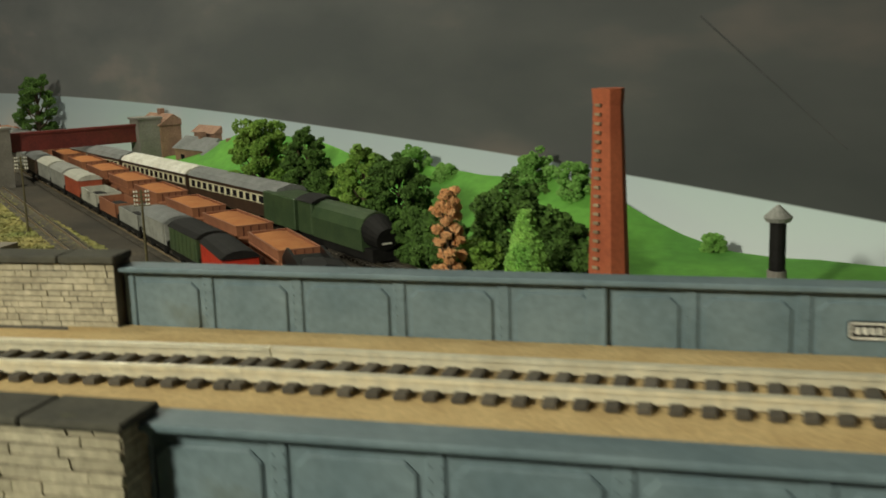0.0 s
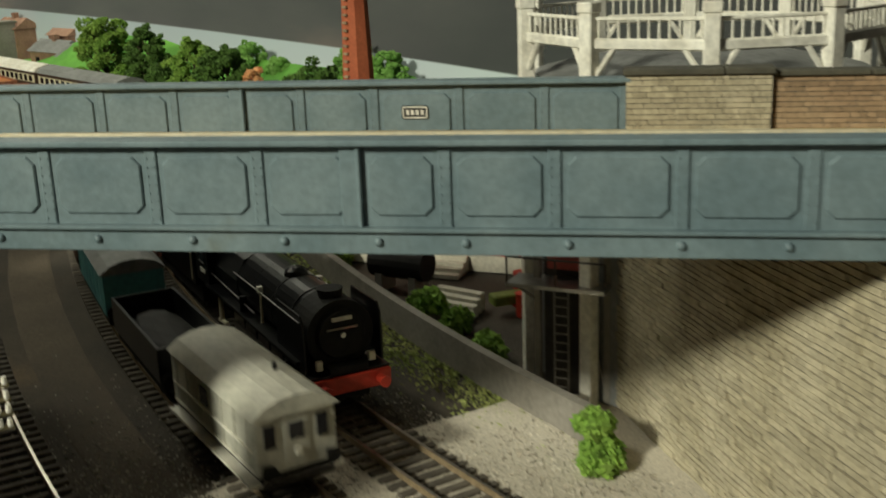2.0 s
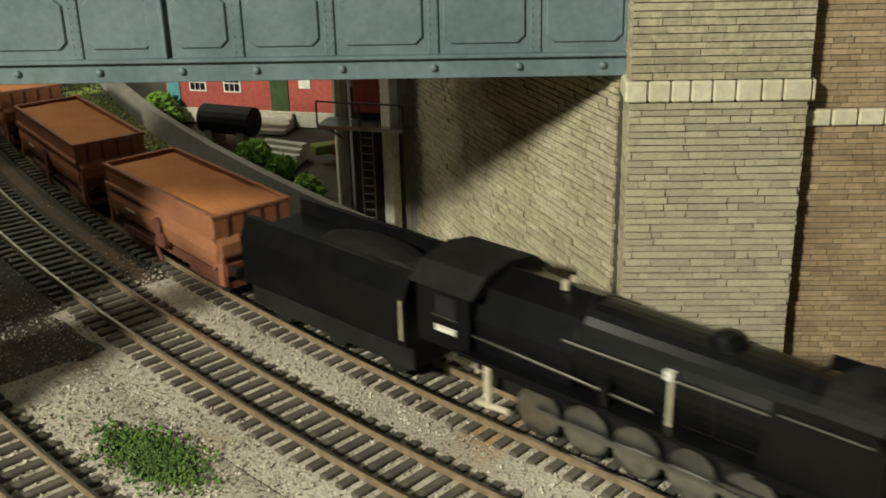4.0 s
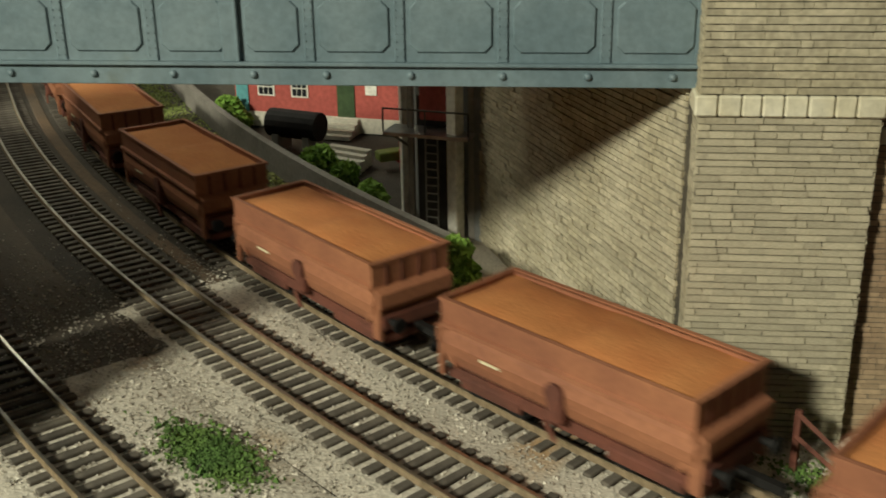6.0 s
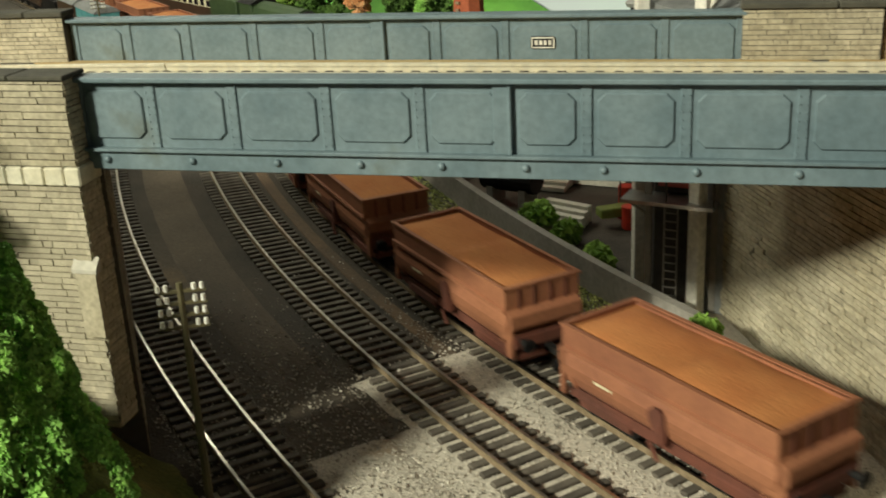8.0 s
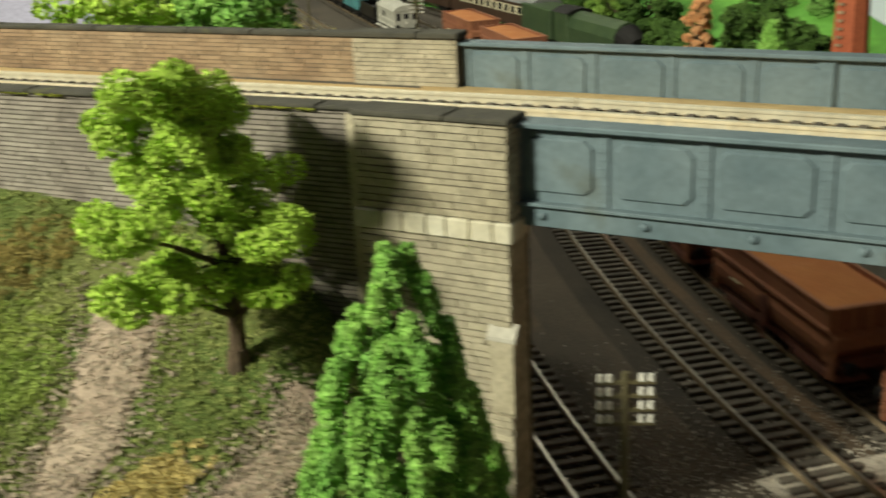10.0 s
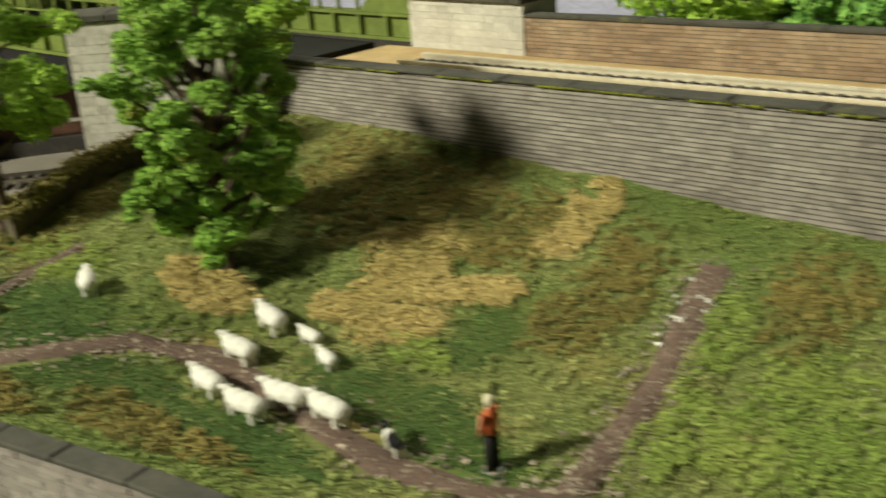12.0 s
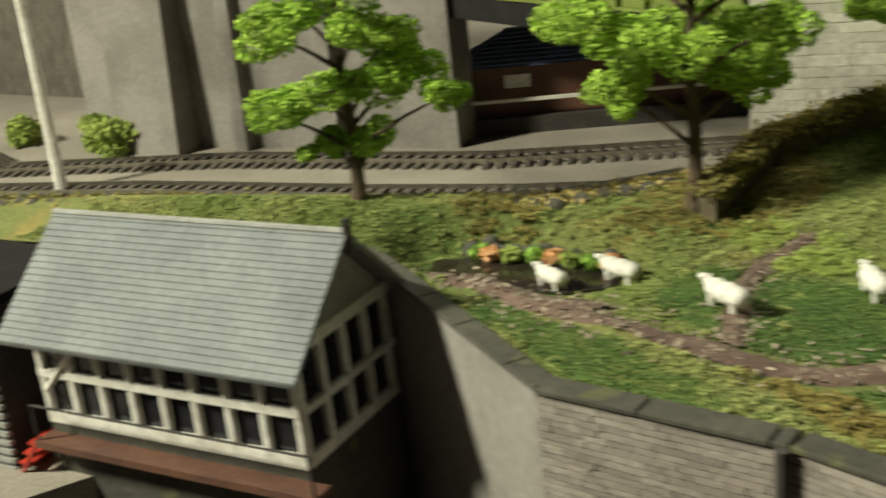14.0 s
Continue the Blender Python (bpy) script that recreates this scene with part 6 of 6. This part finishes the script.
def locomotive():
    v = thing("steam_locomotive", 0, 0, 0, 0, "black model steam locomotive with a red buffer beam", "locomotive")
    part("boiler", rods(((-2.2, 0, 3.45), (-9.2, 0, 3.45), 1.25, 1.32), n=32), "black", v)
    part("firebox", extrude([(-1.3, 2.0), (-1.35, 3.6), (-0.95, 4.5), (0, 4.85), (0.95, 4.5), (1.35, 3.6), (1.3, 2.0)], -12.6, -9.2), "black", v)
    part("smokebox", rods(((-1.0, 0, 3.45), (-2.6, 0, 3.45), 1.33), n=32), "soot", v)
    dr = part("smokebox_door", rods(((-0.8, 0, 3.5), (-1.02, 0, 3.5), 0.9, 1.02), n=24), "soot", v)
    part("door_dart", rods(((-0.68, 0, 3.5), (-0.82, 0, 3.5), 0.1), ((-0.78, -0.6, 3.75), (-0.78, 0.6, 3.75), 0.05), n=8), "steel", dr)
    part("number_plate", boxes((-0.8, -0.74, -0.4, 0.4, 4.05, 4.2)), "white", dr)
    part("chimney", rods(((-1.8, 0, 4.6), (-1.8, 0, 5.05), 0.42, 0.5), n=16), "soot", v)
    part("dome", ball(bmesh.new(), -5.4, 0, 4.7, 0.55, 0.5, 0.35), "black", v)
    part("safety_valve", rods(((-10.3, -0.2, 4.8), (-10.3, -0.2, 5.05), 0.1), ((-10.3, 0.2, 4.8), (-10.3, 0.2, 5.05), 0.1)), "brass_rail", v)
    for x in (-3.0, -5.0, -7.2, -9.2):
        part("boiler_band", rods(((x, 0, 3.45), (x - 0.06, 0, 3.45), 1.3 if x > -9 else 1.34), n=28), "soot", v)
    for y in (-1.36, 1.36):
        part("handrail", rods(((-2.0, y, 3.95), (-9.5, y, 3.95), 0.035), n=6), "steel", v)
    for sgn in (-1, 1):
        part("footplate", boxes((-13.0, -1.2, min(sgn * 1.15, sgn * 1.75), max(sgn * 1.15, sgn * 1.75), 2.5, 2.62)), "black", v)
        cyl = part("cylinder", rods(((-1.3, sgn * 1.35, 1.55), (-3.0, sgn * 1.35, 1.55), 0.52), n=18), "black", v)
        part("slide_bar", boxes((-4.6, -3.0, sgn * 1.4 - 0.06, sgn * 1.4 + 0.06, 1.65, 1.75)), "steel", cyl)
        part("coupling_rod", boxes((-10.7, -3.9, sgn * 1.15 - 0.05, sgn * 1.15 + 0.05, 1.2, 1.36)), "steel", v)
        part("connecting_rod", boxes((-7.3, -4.4, sgn * 1.28 - 0.05, sgn * 1.28 + 0.05, 1.35, 1.5)), "steel", v)
        part("injector_pipes", rods(((-12.2, sgn * 1.3, 0.9), (-12.2, sgn * 1.3, 2.4), 0.12), ((-12.6, sgn * 1.3, 0.9), (-11.4, sgn * 1.3, 1.0), 0.1)), "brass_rail", v)
        part("lamp", boxes((-0.75, -0.55, sgn * 1.05 - 0.12, sgn * 1.05 + 0.12, 2.35, 2.7)), "white", v)
    part("buffer_beam", boxes((-0.35, -0.15, -1.6, 1.6, 1.45, 2.1), bevel=0.03), "red", v, "bright red buffer beam")
    for y in (-1.13, 1.13):
        bf = part("buffer", rods(((-0.15, y, 1.78), (0.35, y, 1.78), 0.17), ((0.3, y, 1.78), (0.38, y, 1.78), 0.22), n=14), "red", v)
    part("frame", boxes((-12.8, -0.3, -0.75, 0.75, 1.2, 2.4)), "soot", v)
    part("front_platform", boxes((-1.4, -0.3, -1.6, 1.6, 2.05, 2.2)), "black", v)
    part("cab", boxes((-14.6, -12.6, -1.65, 1.65, 2.5, 4.4)), "black", v)
    part("cab_roof", extrude([(-1.75, 4.35), (-1.1, 4.85), (0, 5.05), (1.1, 4.85), (1.75, 4.35)], -14.9, -12.4), "soot", v)
    part("cab_plate", boxes((-13.9, -13.1, -1.68, -1.64, 3.0, 3.2)), "white", v)
    for k in range(5):
        for sgn in (-1, 1):
            w = part("driving_wheel", rods(((-4.0 - 1.65 * k, sgn * 0.72, 1.22), (-4.0 - 1.65 * k, sgn * 0.98, 1.22), 0.78), n=22), "soot", v)
            part("tyre", rods(((-4.0 - 1.65 * k, sgn * 0.95, 1.22), (-4.0 - 1.65 * k, sgn * 1.0, 1.22), 0.74), n=22), "steel", w)
    wheels(v, (-2.2,), 0.5)
    for sgn in (-1, 1):
        bm = extrude([(-0.7, 2.25), (-0.75, 4.1), (-1.0, 4.45), (-3.4, 4.45), (-3.7, 2.6), (-3.7, 2.25)], sgn * 1.5, sgn * 1.56, "y")
        df = part("smoke_deflector", bm, "black", v)
        part("grab_rail", rods(((-1.0, sgn * 1.6, 4.2), (-3.2, sgn * 1.6, 4.2), 0.03), n=6), "steel", df)
        part("steam_pipe", rods(((-3.6, sgn * 1.3, 2.3), (-3.3, sgn * 1.2, 3.4), 0.2), n=10), "black", v)
        part("feed_pipe", rods(((-6.2, sgn * 1.3, 2.6), (-6.2, sgn * 1.28, 3.9), 0.07), n=6), "brass_rail", v)
        part("clack_valve", boxes((-6.35, -6.1, sgn * 1.3 - 0.1, sgn * 1.3 + 0.1, 3.9, 4.15)), "white", v)
        part("reverser_rod", rods(((-6.6, sgn * 1.5, 2.95), (-12.6, sgn * 1.5, 3.15), 0.04), n=6), "steel", v)
        part("air_pump", rods(((-8.0, sgn * 1.5, 2.65), (-8.0, sgn * 1.5, 3.3), 0.16), n=10), "black", v)
        cw = part("cab_window", boxes((-13.9, -13.1, sgn * 1.655 - 0.02, sgn * 1.655 + 0.02, 3.55, 4.15)), "glass_dark", v)
        part("window_trim", rods(((-13.95, sgn * 1.69, 3.5), (-13.05, sgn * 1.69, 3.5), 0.03), n=6), "steel", cw)
        part("tender_rail", rods(((-15.3, sgn * 1.72, 2.2), (-15.3, sgn * 1.72, 3.5), 0.04), n=6), "brass_rail", v)
    # tender
    td = part("tender_body", extrude([(-1.6, 1.9), (-1.65, 3.6), (-1.3, 4.25), (-1.1, 4.25), (-1.1, 3.7), (1.1, 3.7), (1.1, 4.25), (1.3, 4.25), (1.65, 3.6), (1.6, 1.9)], -23.2, -15.2), "black", v)
    part("coal", ball(bmesh.new(), -18.2, 0, 3.8, 2.4, 1.0, 0.5), "soot", td)
    part("tender_frame", boxes((-23.2, -15.2, -1.3, 1.3, 1.0, 1.9)), "soot", v)
    wheels(v, (-16.3, -19.2, -22.0), 0.6)
    buffers(v, -23.2, -0.4)
    return v


def van(kind, length, body, roof, label, name="goods_van"):
    v = thing(name, 0, 0, 0, 0, label, "wagon", "goods wagons")
    L, w = length, 1.38
    part("underframe", boxes((-L, 0, -1.25, 1.25, 1.05, 1.5)), "soot", v)
    buffers(v, 0, 0.4), buffers(v, -L, -0.4)
    wheels(v, (-L * 0.22, -L * 0.78))
    if kind == "open":
        part("body", extrude([(-w, 1.5), (-w, 2.9), (-w + 0.12, 2.9), (-w + 0.12, 1.8), (w - 0.12, 1.8), (w - 0.12, 2.9), (w, 2.9), (w, 1.5)], -L, 0), body, v)
        part("end_wall", boxes((-0.12, 0, -w, w, 1.5, 2.9)), body, v)
        part("end_wall", boxes((-L, -L + 0.12, -w, w, 1.5, 2.9)), body, v)
        part("load", ball(bmesh.new(), -L / 2, 0, 2.1, L * 0.45, 1.1, 0.5), "soot", v)
    else:
        part("body", boxes((-L, 0, -w, w, 1.5, 3.5), bevel=0.04), body, v)
        part("roof", extrude([(-w - 0.1, 3.45), (-1.05, 3.8), (-0.55, 3.97), (0, 4.02), (0.55, 3.97), (1.05, 3.8), (w + 0.1, 3.45), (w, 3.4), (-w, 3.4)], -L - 0.12, 0.12), roof, v)
        for k in range(7):
            x = -L * (k + 0.5) / 7
            part("plank_post", boxes((x - 0.06, x + 0.06, -w - 0.04, w + 0.04, 1.6, 3.42)), body, v)
    if kind == "brake":
        part("footboard", boxes((-L, 0, -w - 0.25, w + 0.25, 1.2, 1.3), (-L + 0.2, -0.2, -w - 0.06, w + 0.06, 1.62, 1.72), (-L + 0.2, -0.2, -w - 0.06, w + 0.06, 2.3, 2.38)), "white", v)
        for y in (-0.9, 0.9):
            part("end_window", boxes((-0.03, 0.06, y - 0.18, y + 0.18, 2.4, 3.15)), "glass_dark", v)
        dr = part("end_door", boxes((-0.02, 0.05, -0.4, 0.4, 1.6, 3.35)), body, v)
        part("door_window", boxes((0.0, 0.08, -0.24, 0.24, 2.55, 3.1)), "glass_dark", dr)
        part("tail_lamp", boxes((0.05, 0.16, -0.1, 0.1, 2.0, 2.25)), "white", v)
        part("chimney", rods(((-L * 0.3, 0.4, 3.8), (-L * 0.3, 0.4, 4.25), 0.09)), "soot", v)
        part("side_window", boxes((-L * 0.62, -L * 0.52, -w - 0.05, w + 0.05, 2.5, 3.1)), "glass_dark", v)
    return v


def coach(x, y, rz, body, roof, label):
    c = thing("passenger_coach", x, y, 0, rz, label, "coach", "passenger coaches")
    L = 22
    part("body", boxes((-L, 0, -1.75, 1.75, 1.4, 4.0), bevel=0.05), body, c)
    part("window_band", boxes((-L + 0.2, -0.2, -1.78, 1.78, 2.7, 3.6)), "cream", c, "cream upper panels")
    for k in range(13):
        xx = -1.4 - k * 1.6
        part("window", boxes((xx - 0.45, xx + 0.45, -1.82, 1.82, 2.8, 3.5)), "glass_dark", c)
    part("roof", extrude([(-1.85, 3.95), (-1.4, 4.45), (0, 4.8), (1.4, 4.45), (1.85, 3.95)], -L - 0.1, 0.1), roof, c)
    for q in (-3.5, -18.5):
        bg = part("bogie", boxes((q - 1.6, q + 1.6, -1.1, 1.1, 0.7, 1.4)), "soot", c)
        for dx in (-1, 1):
            part("wheel", rods(((q + dx, -0.95, 1.05), (q + dx, 0.95, 1.05), 0.6), n=14), "soot", bg)


YX, YY, YH = -31.4, 69.1, -43.0
dx, dy = math.cos(radians(YH)), math.sin(radians(YH))
g = thing("green_locomotive", YX, YY, 0, YH, "dark green streamlined model steam locomotive", "locomotive")
part("casing", extrude([(-1.4, 1.2), (-1.5, 3.0), (-1.15, 3.9), (-0.6, 4.3), (0, 4.45), (0.6, 4.3), (1.15, 3.9), (1.5, 3.0), (1.4, 1.2)], -12, -2.4), "dark_green", g)
part("nose", rods(((-0.6, 0, 2.3), (-2.6, 0, 2.85), 1.0, 1.5), n=18), "soot", g)
part("cab", boxes((-15, -12, -1.5, 1.5, 1.2, 4.3), bevel=0.12), "dark_green", g)
part("cab_roof", extrude([(-1.6, 4.2), (-0.9, 4.55), (0, 4.7), (0.9, 4.55), (1.6, 4.2)], -15.3, -11.8), "soot", g)
part("number_bars", boxes((-0.75, -0.62, -0.45, 0.45, 1.9, 2.05)), "white", g)
part("wheels_cover", boxes((-15, -1, -1.2, 1.2, 0.45, 1.5)), "soot", g)
part("tender", boxes((-23, -15.6, -1.6, 1.6, 1.2, 4.2), bevel=0.1), "dark_green", g)
for k in range(5):
    q = 1.5 + 23 * k
    coach(-45.5 - 0.766 * q, 83.4 + 0.643 * q, -40.0, "umber", ("roof_grey", "white", "roof_grey", "grey_paint", "roof_grey")[k], "brown and cream passenger coach with a grey roof")
line_track("yard_track", [(-146, 167.7), (-46.7, 84.4), (YX + dx * 2, YY + dy * 2), (-16, 50)], 0.0, "yard track under the passenger train")


# ---- what moves ----
def motions():
    front = -160.0
    loco = locomotive()

    def along(radius, s, length):
        """The pose of a vehicle whose leading end is at s: both ends lie on the track."""
        ax, ay, _ = on_curve(radius, s)
        bx, by, _ = on_curve(radius, s - length)
        return pose(ax * CM, ay * CM, 0, 0, 0, math.degrees(math.atan2(ay - by, ax - bx)))

    times = [k * 0.5 for k in range(29)]
    walk(loco, [(t, along(R3, front + 15.3 * t, 23.2)) for t in times])
    one = hopper()
    for k, h in enumerate([one] + [copy_thing(one, pose(0, 0, 0)) for _ in range(14)]):
        walk(h, [(t, along(R3, front + 15.3 * t - 24.6 - 12.45 * k, 9.8)) for t in times])
    # the goods train that draws away on the middle track: its brake van is last
    tail = -101.6
    kinds = [("brake", 7.6, "van_grey", "van_grey", "pale grey goods brake van with white rails", "brake_van"), ("open", 7.6, "black", "", "black open wagon with coal", "open_wagon"),
             ("van", 8.2, "teal", "roof_grey", "teal goods van with a dark grey roof", "goods_van"), ("van", 8.0, "umber", "roof_grey", "brown goods van with a dark roof", "goods_van"),
             ("open", 7.6, "soot", "", "black open wagon with coal", "open_wagon"), ("van", 8.0, "umber", "roof_grey", "brown goods van with a dark roof", "goods_van"),
             ("open", 7.6, "soot", "", "black open wagon with coal", "open_wagon"), ("open", 7.6, "umber", "", "brown open wagon with coal", "open_wagon"), ("open", 7.6, "red", "", "bright red open wagon with a dark load", "open_wagon"),
             ("van", 8.0, "red", "soot", "dark red goods van with a black roof", "goods_van"), ("van", 8.0, "dark_green", "soot", "dark green goods van with a black roof", "goods_van"),
             ("van", 8.0, "grey_paint", "roof_grey", "grey goods van with a dark roof", "goods_van"), ("open", 7.6, "grey_paint", "", "grey open wagon with coal", "open_wagon"),
             ("open", 7.6, "rust", "", "rusty open wagon with a dark load", "open_wagon"), ("open", 8.0, "van_grey", "", "pale grey open wagon with a dark load", "open_wagon"),
             ("van", 8.2, "ore_red", "van_grey", "orange-red goods van with a pale roof", "goods_van"), ("van", 8.2, "grey_paint", "grey_paint", "grey goods van with a grey roof", "goods_van"),
             ("van", 8.2, "grey_paint", "van_grey", "grey goods van with a pale roof", "goods_van"), ("van", 8.2, "umber", "roof_grey", "brown goods van with a dark roof", "goods_van"),
             ("van", 8.2, "grey_paint", "roof_grey", "grey goods van with a dark roof", "goods_van")]
    s = tail
    for kind, length, body, roof, label, name in kinds:
        v = van(kind, length, body, roof or "soot", label, name)
        walk(v, [(t, along(R2, s - 11.8 * t, length)) for t in times])
        s -= length + 1.5


motions()
